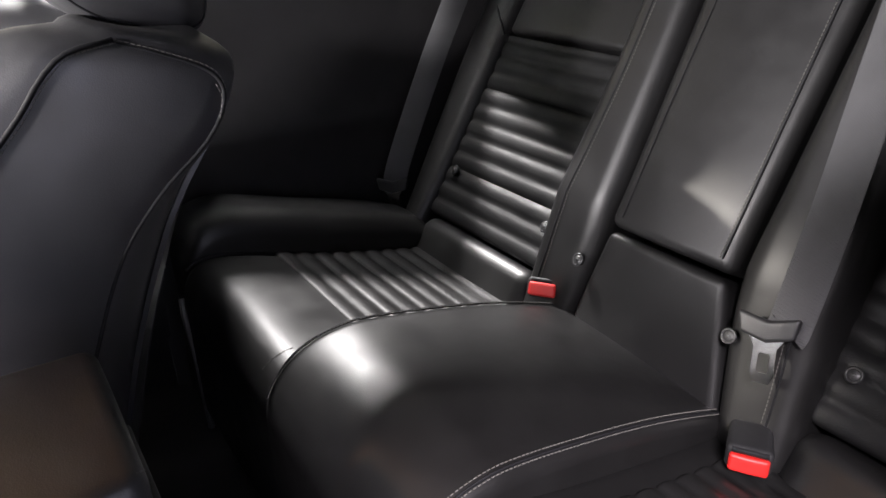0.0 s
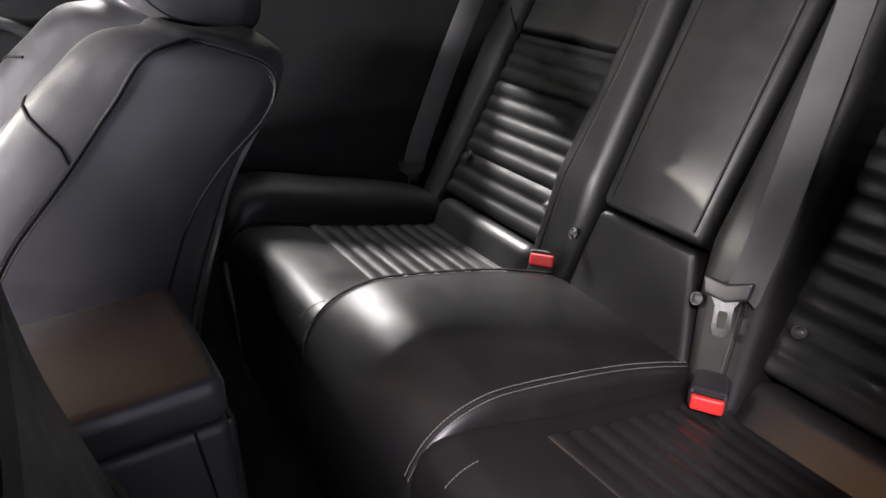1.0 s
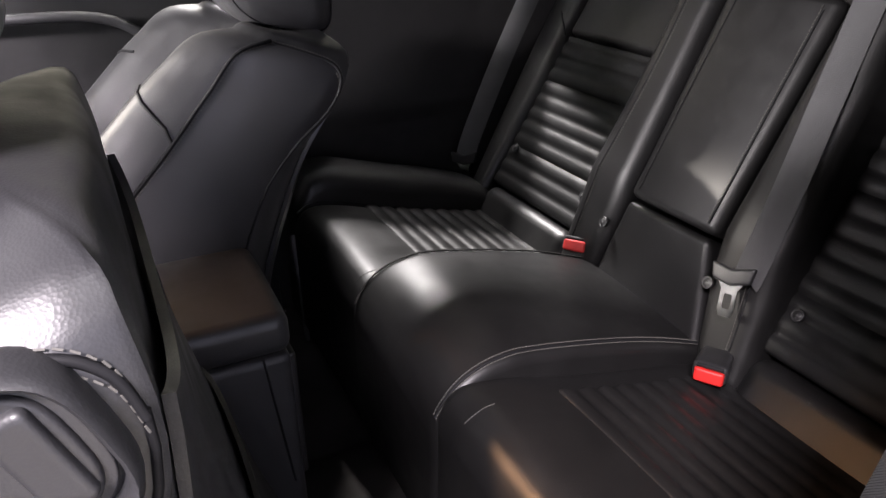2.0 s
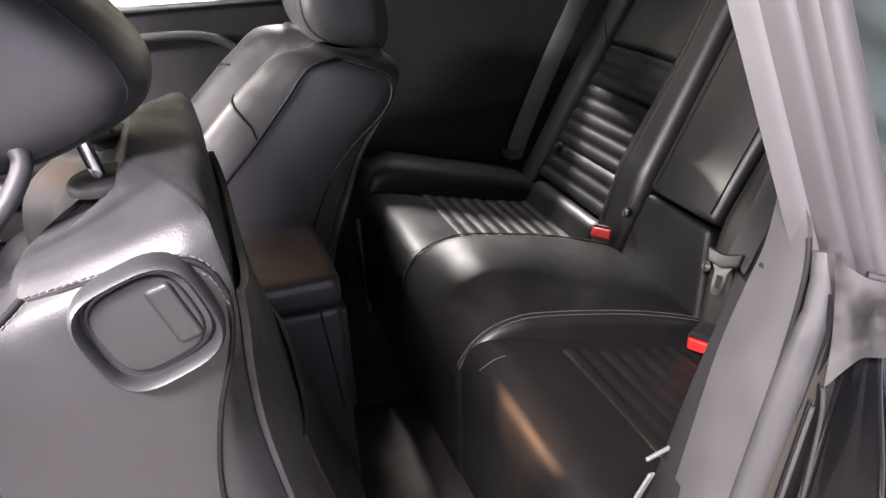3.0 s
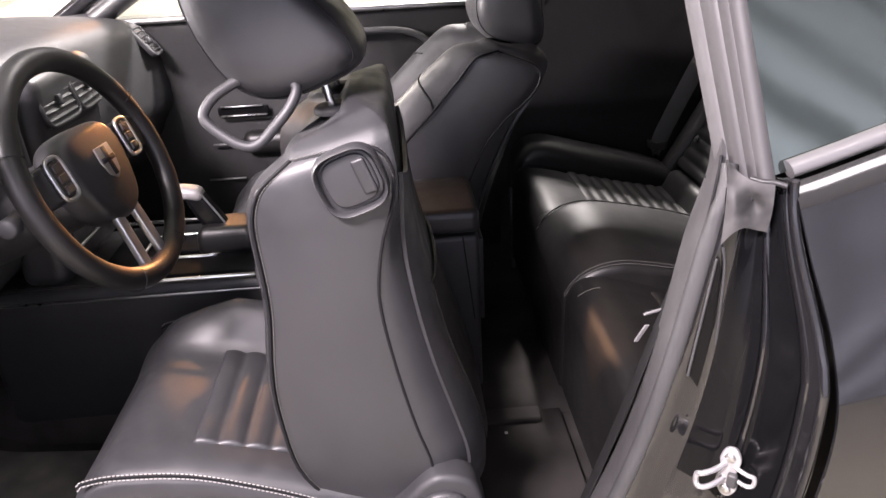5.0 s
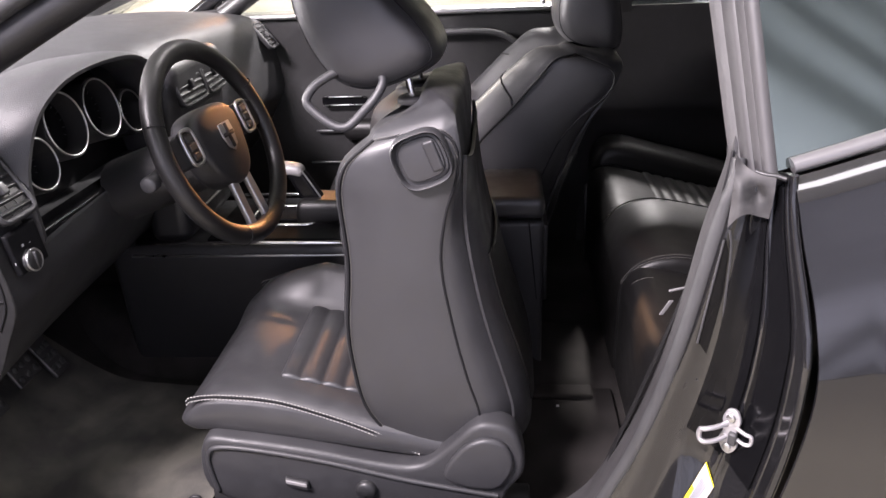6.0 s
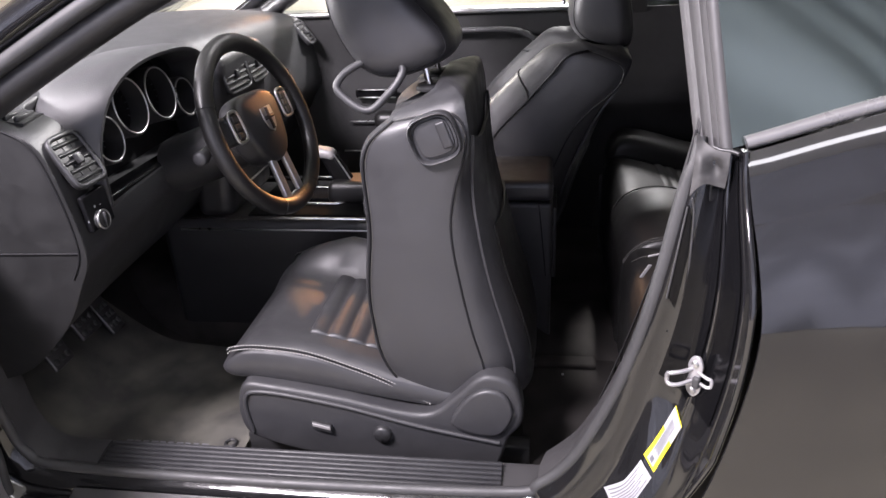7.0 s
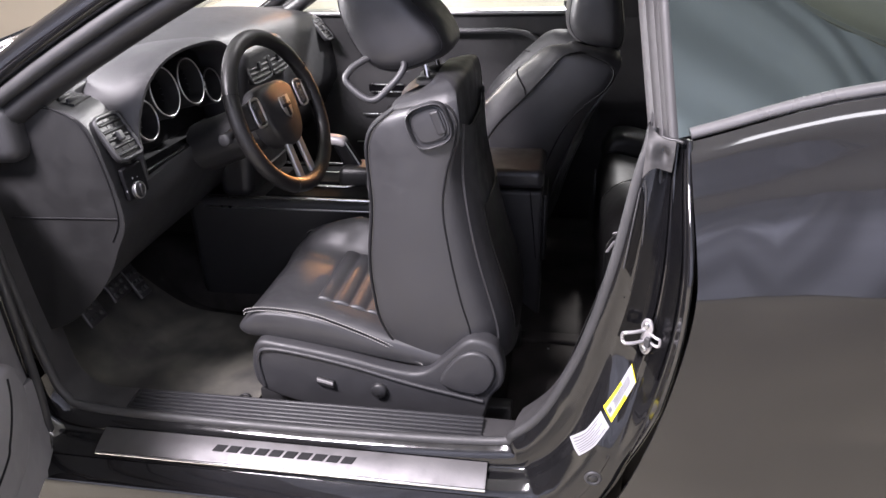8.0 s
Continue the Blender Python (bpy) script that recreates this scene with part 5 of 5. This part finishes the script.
HL = [(p.x, p.z) for p in spline([(y, 0, z) for y, z in HOODL], 40)]


def hood_ring(x, grow, dz):
    cy_, cz_ = -0.395, 0.98
    return [Vector((x + 0.03 * max(0, (z - 1.0)) / 0.13, cy_ + (y - cy_) * grow, cz_ + (z - cz_) * grow + dz)) for y, z in HL]


hood = [hood_ring(-1.06, 1.02, -0.035), hood_ring(-0.98, 1.06, -0.008), hood_ring(-0.90, 1.06, 0.0), hood_ring(-0.862, 1.05, 0.0), hood_ring(-0.848, 1.01, 0.0), hood_ring(-0.850, 0.965, 0.0), hood_ring(-0.866, 0.94, 0.0), hood_ring(-0.93, 0.93, -0.004)]
part("gauge_hood", loft(hood, False, False), DASHSKIN, dash, "arched hood over the gauges")
part("cluster_panel", sheet(lambda u, v: (-0.932 - 0.022 * v, -0.39 + 0.45 * (u - 0.5) * (1 - 0.35 * v**4), 0.90 + 0.215 * v), 8, 8, 0.006), GAUGEFACE, dash, "black gauge panel")
part("cluster_base", box(-0.92, -0.868, -0.63, -0.17, 0.86, 0.906, 0.015, 3), SATINBLACK, dash)
GN = Vector((1, 0, 0.18)).normalized()
for y, z, r in ((-0.548, 1.002, 0.042), (-0.455, 1.042, 0.054), (-0.336, 1.040, 0.053), (-0.232, 1.008, 0.041)):
    c = Vector((-0.878, y, z))
    c = c - GN * 0.034
    gg = part("gauge", disc(c, GN, r, 0.008, 40, 0.002), GAUGEFACE, dash, "round black-faced gauge")
    part("gauge_bezel", ring_mesh(c + GN * 0.044, GN, r, 0.0017, 48, 8), SATIN, gg, "bright chrome gauge ring")
    part("gauge_cowl", loft([[c + GN * d + Matrix.Rotation(0, 3, "X") @ (Vector((0, math.cos(a), 0)) * (r + e) + Vector((-GN.z, 0, GN.x)) * math.sin(a) * (r + e)) for a in [2 * math.pi * k / 40 for k in range(40)]] for d, e in ((-0.004, 0.001), (0.042, 0.001), (0.043, 0.004), (-0.004, 0.006))], True, False), DARKPLASTIC, gg)
    for k in range(15):
        a = radians(-120 + 240 * k / 14)
        up = Vector((-GN.z, 0, GN.x))
        p0 = c + GN * 0.0055 + (Vector((0, 1, 0)) * math.sin(a) + up * math.cos(a)) * r * 0.78
        p1 = c + GN * 0.0055 + (Vector((0, 1, 0)) * math.sin(a) + up * math.cos(a)) * r * 0.90
        part("tick", tube([p0, p1], 0.0007, 4), INK, gg)
    part("needle", tube([c + GN * 0.007, c + GN * 0.007 + (Vector((0, -0.8, 0)) + Vector((-GN.z, 0, GN.x)) * -0.6) * r * 0.8], 0.0012, 5), INK, gg)
    part("needle_hub", disc(c + GN * 0.007, GN, 0.008, 0.006, 16, 0.002), SATINBLACK, gg)


def air_vent(centre, normal, up, w, h, slats, parent=None):
    n = Vector(normal).normalized()
    upv = Vector(up)
    upv = (upv - n * upv.dot(n)).normalized()
    side = upv.cross(n)
    m = Matrix((side, upv, n)).transposed().to_4x4()
    m.translation = Vector(centre)
    v = part("air_vent", slab(super_square(0, 0, w / 2 + 0.008, h / 2 + 0.008, 0, 36, 6), 0.010, 0.003, lambda a, b, c: (a, b, c - 0.010)), DARKPLASTIC, parent or dash, "black air vent with slats", m)
    part("vent_frame", tube([(a, b, 0.001) for a, b in super_square(0, 0, w / 2 + 0.006, h / 2 + 0.006, 0, 40, 6)], 0.0045, 8, True), PLASTIC, v, "", m)
    for k in range(slats):
        z = -h / 2 + h * (k + 0.5) / slats
        part("slat", soft_box((w, 0.010, 0.0035), 0.0015, (2, 1, 1), lambda p, z=z: (p.x, z + p.y * 0.6 + p.z, 0.0 + p.z * 1.0 - p.y * 0.6)), DARKPLASTIC, v, "", m)
    part("vent_tab", soft_box((0.014, 0.020, 0.010), 0.003, (2, 2, 2), lambda p: (p.x, p.y, p.z + 0.006)), DARKPLASTIC, v, "", m)
    for a in (-w / 6, w / 6):
        part("vane", box(a - 0.001, a + 0.001, -h / 2, h / 2, -0.004, 0.001, 0), DARKPLASTIC, v, "", m)
    return v


air_vent((-0.861, -0.664, 1.003), (0.88, -0.03, 0.47), (0, 0, 1), 0.066, 0.080, 5)
air_vent((-0.868, 0.650, 1.018), (0.80, 0.03, 0.60), (0, 0, 1), 0.066, 0.076, 5)
stack = part("centre_fascia", soft_box((0.10, 0.30, 0.42), 0.03, (4, 6, 8), lambda p: (p.x - 0.890 + 0.02 * p.z / 0.2, p.y + 0.02, p.z + 0.87)), DARKPLASTIC, dash, "black centre stack")
air_vent((-0.826, -0.045, 1.020), (1, -0.05, 0.25), (0, 0, 1), 0.115, 0.070, 5, stack)
air_vent((-0.826, 0.090, 1.020), (1, 0.05, 0.25), (0, 0, 1), 0.115, 0.070, 5, stack)
for z, h in ((0.925, 0.075), (0.835, 0.05), (0.755, 0.045)):
    part("radio_panel", soft_box((0.012, 0.22, h), 0.004, (2, 4, 3), None, (-0.836 - 0.1 * (0.93 - z), 0.02, z)), PLASTIC, stack)
    part("stack_trim", box(-0.832 - 0.1 * (0.93 - z), -0.826 - 0.1 * (0.93 - z), -0.09, 0.13, z - h / 2 - 0.006, z - h / 2 - 0.001, 0.001, 1), SATIN, stack, "bright trim line")
# light switch
ls = part("switch_plate", soft_box((0.010, 0.070, 0.066), 0.004, (2, 4, 4), lambda p: (p.x - 0.846 - 0.1 * p.z, p.y - 0.668, p.z + 0.913)), GAUGEFACE, dash, "black light switch plate")
lk = part("light_knob", disc((-0.838, -0.675, 0.895), (1, 0, 0.1), 0.018, 0.016, 24, 0.004), DARKPLASTIC, ls, "round light switch knob")
part("knob_ring", ring_mesh((-0.832, -0.675, 0.896), (1, 0, 0.1), 0.0165, 0.0018, 24, 6), SATIN, lk)
part("knob_bar", box(-0.832, -0.826, -0.678, -0.672, 0.882, 0.910, 0.001, 1), DARKPLASTIC, lk)
for k in range(7):
    a = radians(-20 + 35 * k)
    part("switch_mark", box(-0.843, -0.8415, -0.675 - 0.027 * math.cos(a) - 0.002, -0.675 - 0.027 * math.cos(a) + 0.002, 0.895 + 0.026 * math.sin(a) - 0.002, 0.895 + 0.026 * math.sin(a) + 0.002, 0), WHITE, ls)
part("hood_release", disc((-0.884, -0.672, 0.798), (1, -0.3, 0), 0.008, 0.008, 16, 0.002), SATIN, dash, "small bright release catch")

# ---- steering wheel ----
wheel = thing("steering_wheel", (-0.653, -0.37, 0.961), "black leather three-spoke steering wheel with satin spokes", "steering wheel")
WM = Matrix.Translation((-0.645, -0.353, 0.975)) @ Matrix.Rotation(radians(-6.5), 4, "Z") @ Matrix.Rotation(radians(90 - 19), 4, "Y") @ Matrix.Rotation(radians(90), 4, "Z")
# in the wheel's own frame: x to the passenger side, y up the rim, z towards the driver
rim = part("rim", ring_mesh((0, 0, 0), (0, 0, 1), 0.176, 0.0185, 72, 14, 0.9), LEATHER, wheel, "black leather rim", WM)
for a in (25, 155, 245, 295):
    c = Vector((0.178 * math.cos(radians(a)), 0.178 * math.sin(radians(a)), 0))
    part("rim_seam", ring_mesh(c, (-math.sin(radians(a)), math.cos(radians(a)), 0), 0.0186, 0.0008, 20, 5), PIPING, rim, "", WM)
hubo = [(0.0, 0.072), (0.055, 0.066), (0.078, 0.040), (0.075, -0.005), (0.055, -0.055), (0.022, -0.078), (-0.022, -0.078), (-0.055, -0.055), (-0.075, -0.005), (-0.078, 0.040), (-0.055, 0.066)]
hub = part("hub", slab([(p.x, p.y) for p in spline([(x, y, 0) for x, y in hubo], 60, True)], 0.06, 0.016, lambda u, v, w: (u, v, 0.012 - w), 0.0, 5, 0.006), DARKPLASTIC, wheel, "padded black hub", WM)
part("emblem", slab([(-0.020, 0.034), (0.020, 0.034), (0.022, 0.012), (0.015, -0.010), (0.0, -0.020), (-0.015, -0.010), (-0.022, 0.012)], 0.003, 0.001, lambda u, v, w: (u, v, 0.022 - w)), SATIN, hub, "small satin shield badge", WM)
part("emblem_bar", box(-0.005, 0.005, -0.014, 0.032, 0.0215, 0.0235, 0.0005, 1), PIPING, hub, "", WM)
part("emblem_bar", box(-0.018, 0.018, 0.008, 0.016, 0.0215, 0.0235, 0.0005, 1), PIPING, hub, "", WM)
for s in (-1, 1):
    sp = part("side_spoke", soft_box((0.11, 0.060, 0.018), 0.008, (6, 4, 2), lambda p, s=s: (s * (0.118 + p.x), p.y * (1 - 2.0 * (p.x)) + 0.020, p.z - 0.002 - 0.1 * abs(p.x))), DARKPLASTIC, wheel, "wide side spoke with buttons", WM)
    bz = part("button_bezel", tube([(s * 0.103 + u, 0.022 + v, 0.009) for u, v in super_square(0, 0, 0.019, 0.031, 0, 32, 4)], 0.0034, 8, True), SATIN, sp, "satin bezel round the buttons", WM)
    part("button_pad", slab(super_square(s * 0.103, 0.022, 0.015, 0.026, 0, 28, 4), 0.005, 0.002, lambda u, v, w: (u, v, 0.011 - w)), DARKPLASTIC, bz, "", WM)
    for k in (-1, 0, 1):
        part("button", soft_box((0.020, 0.012, 0.004), 0.0015, (2, 2, 1), lambda p, s=s, k=k: (s * 0.103 + p.x, 0.022 + 0.0165 * k + p.y, 0.012 + p.z)), PLASTIC, bz, "", WM)
    part("lower_spoke", soft_box((0.022, 0.105, 0.012), 0.004, (3, 8, 2), lambda p, s=s: (s * (0.030 + 0.12 * (p.y + 0.05) * -0.35) + p.x, p.y - 0.118, p.z - 0.002)), SATIN, wheel, "satin metal lower spoke", WM)
col = thing("steering_column", (-0.78, -0.37, 0.93), "black steering column shroud with stalk and key cylinder", "steering column")
part("shroud", tube([WM @ Vector((0, -0.01, -0.035)), WM @ Vector((0, -0.015, -0.10)), WM @ Vector((0, -0.02, -0.24))], lambda f: 0.062 + 0.006 * f, 20, False, 0.9), DARKPLASTIC, col, "black column shroud")
part("stalk", tube([WM @ Vector((-0.05, 0.005, -0.07)), WM @ Vector((-0.10, 0.004, -0.065)), WM @ Vector((-0.165, -0.002, -0.050))], lambda f: 0.008 + 0.004 * f, 12), DARKPLASTIC, col, "black indicator stalk")
part("stalk_tip", disc(WM @ Vector((-0.172, -0.003, -0.049)), WM.to_3x3() @ Vector((-1, 0, 0.1)), 0.014, 0.020, 18, 0.003), PLASTIC, col)

# ---- centre console ----
con = thing("centre_console", (-0.4, 0.0, 0.29), "charcoal centre console with padded armrest lid and shifter surround", "console")
part("console_body", soft_box((0.92, 0.30, 0.36), 0.025, (8, 4, 4), lambda p: (p.x - 0.60, p.y + 0.0, p.z + 0.49)), DARKPLASTIC, con, "charcoal console sides")
part("armrest_box", soft_box((0.34, 0.205, 0.40), 0.012, (4, 4, 4), lambda p: (p.x - 0.205, p.y, p.z + 0.50)), PLASTIC, con, "charcoal console bin")
lid = part("armrest_lid", soft_box((0.36, 0.215, 0.052), 0.016, (10, 8, 3), lambda p: (p.x - 0.215, p.y - 0.008, p.z + 0.735 + (0.006 * (1 - (p.y / 0.107) ** 2) if p.z > 0 else 0))), SIDELEATHER, con, "padded charcoal leather armrest lid")
part("stitching", stitches([(-0.38 + 0.005 * k, -0.101, 0.7590) for k in range(70)], 0.0055, 0.0007), THREAD, lid)
part("stitching", stitches([(-0.047, -0.098 + 0.005 * k, 0.7588) for k in range(37)], 0.0055, 0.0007), THREAD, lid)
part("bin_seam", tube([(-0.070, -0.1035, 0.70), (-0.062, -0.1035, 0.62), (-0.050, -0.1035, 0.50)], 0.0016, 6), PIPING, con)
part("rear_panel", soft_box((0.012, 0.15, 0.20), 0.005, (2, 4, 4), None, (-0.030, 0.0, 0.58)), DARKPLASTIC, con, "black rear panel of the console")
part("chrome_line", box(-0.98, -0.40, -0.158, -0.150, 0.672, 0.680, 0.002, 1), CHROME, con, "bright chrome edge line")
part("chrome_line", box(-0.98, -0.40, 0.150, 0.158, 0.672, 0.680, 0.002, 1), CHROME, con, "bright chrome edge line")
part("lower_line", box(-1.0, -0.38, -0.1535, -0.150, 0.640, 0.645, 0.001, 1), SATIN, con)
part("shift_plate", box(-0.82, -0.46, -0.13, 0.13, 0.664, 0.676, 0.004), GAUGEFACE, con, "gloss black shifter plate")
part("shift_frame", tube([(u, v, 0.679) for u, v in super_square(-0.66, 0.0, 0.085, 0.06, 0, 40, 5)], 0.005, 8, True), CHROME, con, "chrome shifter frame")
sh = thing("gear_shifter", (-0.66, 0.0, 0.676), "automatic gear shifter with pale knob and leather boot", "gear shifter")
part("boot", soft_box((0.125, 0.105, 0.062), 0.018, (6, 5, 3), lambda p: (p.x * (1 - 3.0 * max(p.z, 0)) - 0.565, p.y * (1 - 3.0 * max(p.z, 0)), p.z + 0.702)), LEATHER, sh, "black leather boot")
part("shift_gate", soft_box((0.085, 0.085, 0.012), 0.004, (4, 4, 2), None, (-0.655, 0.0, 0.682)), GAUGEFACE, sh, "gloss black shift gate")
part("lever", soft_box((0.056, 0.034, 0.125), 0.014, (4, 4, 8), lambda p: (p.x * (1 - 2.5 * p.z) - 0.597 - 0.50 * p.z, p.y, p.z + 0.740)), SATINBLACK, sh, "black slanted lever")
part("lever_trim", tube([(-0.546, -0.018, 0.695), (-0.578, -0.019, 0.755), (-0.605, -0.019, 0.802)], 0.0022, 8), SATIN, sh, "satin edge strip")
part("knob", soft_box((0.064, 0.044, 0.028), 0.0135, (6, 4, 3), lambda p: (p.x - 0.636, p.y, p.z + 0.802 - 0.15 * p.x - 3.0 * p.x * p.x)), SILVERKNOB, sh, "pale satin shifter knob")


# ---- pedals and mats ----
for nm, lab, x, y, z, w, h, tl in (("brake_pedal", "drilled metal brake pedal with rubber studs", -1.140, -0.420, 0.510, 0.075, 0.055, 25), ("accelerator_pedal", "drilled metal accelerator pedal with rubber studs", -1.150, -0.335, 0.495, 0.050, 0.120, 30), ("foot_rest_pedal", "drilled metal parking brake pedal with rubber studs", -1.135, -0.540, 0.508, 0.065, 0.065, 25)):
    m = Matrix.Translation((x, y, z)) @ Matrix.Rotation(radians(-tl), 4, "Y")
    pe = thing(nm, (x, y, z), lab, "pedal", "pedals")
    part("pad", soft_box((0.010, w, h), 0.004, (1, 3, 3)), PLATE, pe, "bright metal pad", m)
    part("arm", tube([(-0.005, 0, 0.0), (-0.04, 0, 0.08), (-0.06, 0, 0.20)], 0.008, 8), DARKPLASTIC, pe, "", m)
    for iy in range(3):
        for iz in range(2 if h < 0.1 else 4):
            nz = 2 if h < 0.1 else 4
            part("stud", disc((0.006, (iy - 1) * w * 0.3, (iz - (nz - 1) / 2) * h * 0.8 / nz * 1.1), (1, 0, 0), 0.0075, 0.005, 12, 0.001), RUBBER, pe, "", m)
fm = thing("floor_mat", (-0.98, -0.42, 0.31), "dark grey carpet floor mat with stitched edge before the driver seat", "floor mat", "floor mats")
part("mat_surface", sheet(lambda u, v: (-1.27 + 0.56 * u, -0.655 + 0.45 * v, curve([(-1.3, 0.505), (-1.1, 0.342), (-0.95, 0.312), (-0.7, 0.300)], -1.27 + 0.56 * u) + 0.004), 30, 24, 0.008), MATCARPET, fm, "worn carpet pile")
part("mat_grommet", ring_mesh((-0.745, -0.575, 0.308), (0, 0, 1), 0.012, 0.004, 20, 8), DARKPLASTIC, fm, "black grommet")
for k in range(10):
    w = 0.012 if k % 3 else 0.015
    part("mat_lettering", box(-0.976 + k * 0.0198, -0.976 + k * 0.0198 + w, -0.618, -0.600, 0.3185 + 0.0, 0.3255, 0), INK, fm, "pale raised bar")
rm = thing("floor_mat", (0.0, -0.35, 0.275), "dark grey carpet mat on the rear floor", "floor mat", "floor mats")
part("mat_surface", box(-0.10, 0.13, -0.62, -0.165, 0.276, 0.288, 0.004), CARPET, rm)
part("mat_edge", soft_box((0.165, 0.046, 0.016), 0.007, (8, 4, 2), None, (0.0, -0.187, 0.291)), CARPET, rm, "pale moulded edge")
part("paper_scrap", box(-0.006, 0.000, -0.240, -0.234, 0.288, 0.290, 0), WHITE, rm, "tiny white scrap")

# ---- details on the jamb ----
stk = thing("door_striker", (0.172, -0.800, 0.712), "pale grey door striker loop bolted to the black jamb", "striker")
SM = Matrix.Translation((0.167, -0.822, 0.716)) @ Matrix.Rotation(radians(-38), 4, "Z") @ Matrix.Scale(0.80, 4)
# own frame: x along the plate, -y out of the jamb
part("striker_plate", slab([(p.x, p.z) for p in spline([(-0.013, 0, 0.022), (-0.006, 0, 0.040), (0.008, 0, 0.042), (0.016, 0, 0.024), (0.012, 0, 0.0), (0.016, 0, -0.026), (0.006, 0, -0.044), (-0.006, 0, -0.042), (-0.015, 0, -0.022), (-0.010, 0, 0.0)], 50, True)], 0.007, 0.002, lambda u, v, w: (u, w - 0.006, v)), STEEL, stk, "stamped pale steel plate", SM)
part("striker_loop", tube(spline([(-0.004, -0.004, 0.013), (-0.014, -0.026, 0.014), (-0.026, -0.040, 0.013), (-0.034, -0.040, 0.008), (-0.034, -0.040, -0.008), (-0.026, -0.040, -0.013), (-0.014, -0.026, -0.014), (-0.004, -0.004, -0.013)], 40), 0.0042, 10), STEEL, stk, "bent steel loop", SM)
part("striker_loop", tube(spline([(0.006, -0.002, 0.010), (0.026, -0.010, 0.010), (0.036, -0.008, 0.007), (0.036, -0.008, -0.007), (0.026, -0.010, -0.010), (0.006, -0.002, -0.010)], 30), 0.0034, 10), STEEL, stk, "bent steel loop", SM)
part("striker_wedge", soft_box((0.014, 0.012, 0.024), 0.004, (2, 2, 3), None, (0.008, -0.008, -0.010)), RUBBER, stk, "black rubber wedge", SM)
for z in (0.028, -0.030):
    part("bolt", disc((0.001, -0.008, z), (0, -1, 0), 0.0075, 0.006, 6, 0.001), SATIN, stk, "", SM)
part("jamb_plug", ring_mesh((0.094, -0.855, 0.414), (0, -1, 0), 0.013, 0.004, 24, 8), RUBBER, car, "oval rubber plug")
part("jamb_plug_cap", disc((0.094, -0.855, 0.414), (0, -1, 0), 0.010, 0.006, 20, 0.002), DARKPLASTIC, car)


def jamb_label(name, corners, material, label, lift, u0=0.0, u1=1.0, v0=0.0, v1=1.0):
    """A paper label that follows the jamb between corners given in the jamb's own (u, v)."""
    def at(u, v):
        k = u * NS
        i = min(int(k), NS - 1)
        return Vector(jamb_fn(i / NS, v)).lerp(Vector(jamb_fn((i + 1) / NS, v)), k - i)
    a, b, c, d = [Vector((*p, 0)) for p in corners]

    def fn(s, t):
        s, t = u0 + (u1 - u0) * s, v0 + (v1 - v0) * t
        q = a.lerp(b, s).lerp(d.lerp(c, s), t)
        return tuple(at(q.x, q.y) + Vector((-0.35, -0.9, 0.25)).normalized() * lift)
    return part(name, sheet(fn, 24, 24, 0.0008), material, car, label)


WL = [(0.560, 0.350), (0.640, 0.470), (0.634, 0.625), (0.562, 0.475)]
YL = [(0.648, 0.475), (0.724, 0.645), (0.712, 0.745), (0.641, 0.630)]
w_label = jamb_label("white_label", WL, WHITE, "white printed label", 0.0068)
for k in range(7):
    jamb_label("print_line", WL, INK, "grey line of print", 0.0078, 0.08, 0.9 - 0.1 * (k % 3), 0.10 + 0.12 * k, 0.135 + 0.12 * k).parent = w_label
y_label = jamb_label("yellow_label", YL, YELLOW, "yellow-edged printed label", 0.0068)
jamb_label("label_field", YL, WHITE, "white field", 0.0078, 0.04, 0.98, 0.22, 0.78).parent = y_label
jamb_label("label_field", YL, WHITE, "white field", 0.0078, 0.62, 0.98, 0.0, 0.99).parent = y_label
for k in range(5):
    jamb_label("print_line", YL, INK, "grey line of print", 0.0088, 0.25 + 0.03 * (k % 2), 0.85, 0.28 + 0.09 * k, 0.305 + 0.09 * k).parent = y_label
jamb_label("print_mark", YL, INK, "small dark round mark", 0.0088, 0.07, 0.16, 0.36, 0.60).parent = y_label

# defroster slot on the dash top
ds = part("defroster_vent", sheet(lambda u, v: (-1.03 + 0.11 * u, -0.690 + 0.055 * v, 1.085 - 0.012 * u - 0.004 * (1 - v) + 0.004), 6, 4, 0.004), DARKPLASTIC, dash, "black defroster slot")
for k in range(5):
    part("slat", box(-1.02 + 0.02 * k, -1.012 + 0.02 * k, -0.686, -0.640, 1.081 - 0.0022 * k, 1.0925 - 0.0022 * k, 0.001, 1), DARKPLASTIC, ds)

for s in (-1, 1):
    part("dash_corner", soft_box((0.36, 0.09, 0.12), 0.03, (6, 3, 3), lambda p, s=s: (p.x - 1.19, p.y + s * 0.725, p.z + 1.022 + 0.06 * p.x)), DASHSKIN, dash, "dash skin beside the pillar")
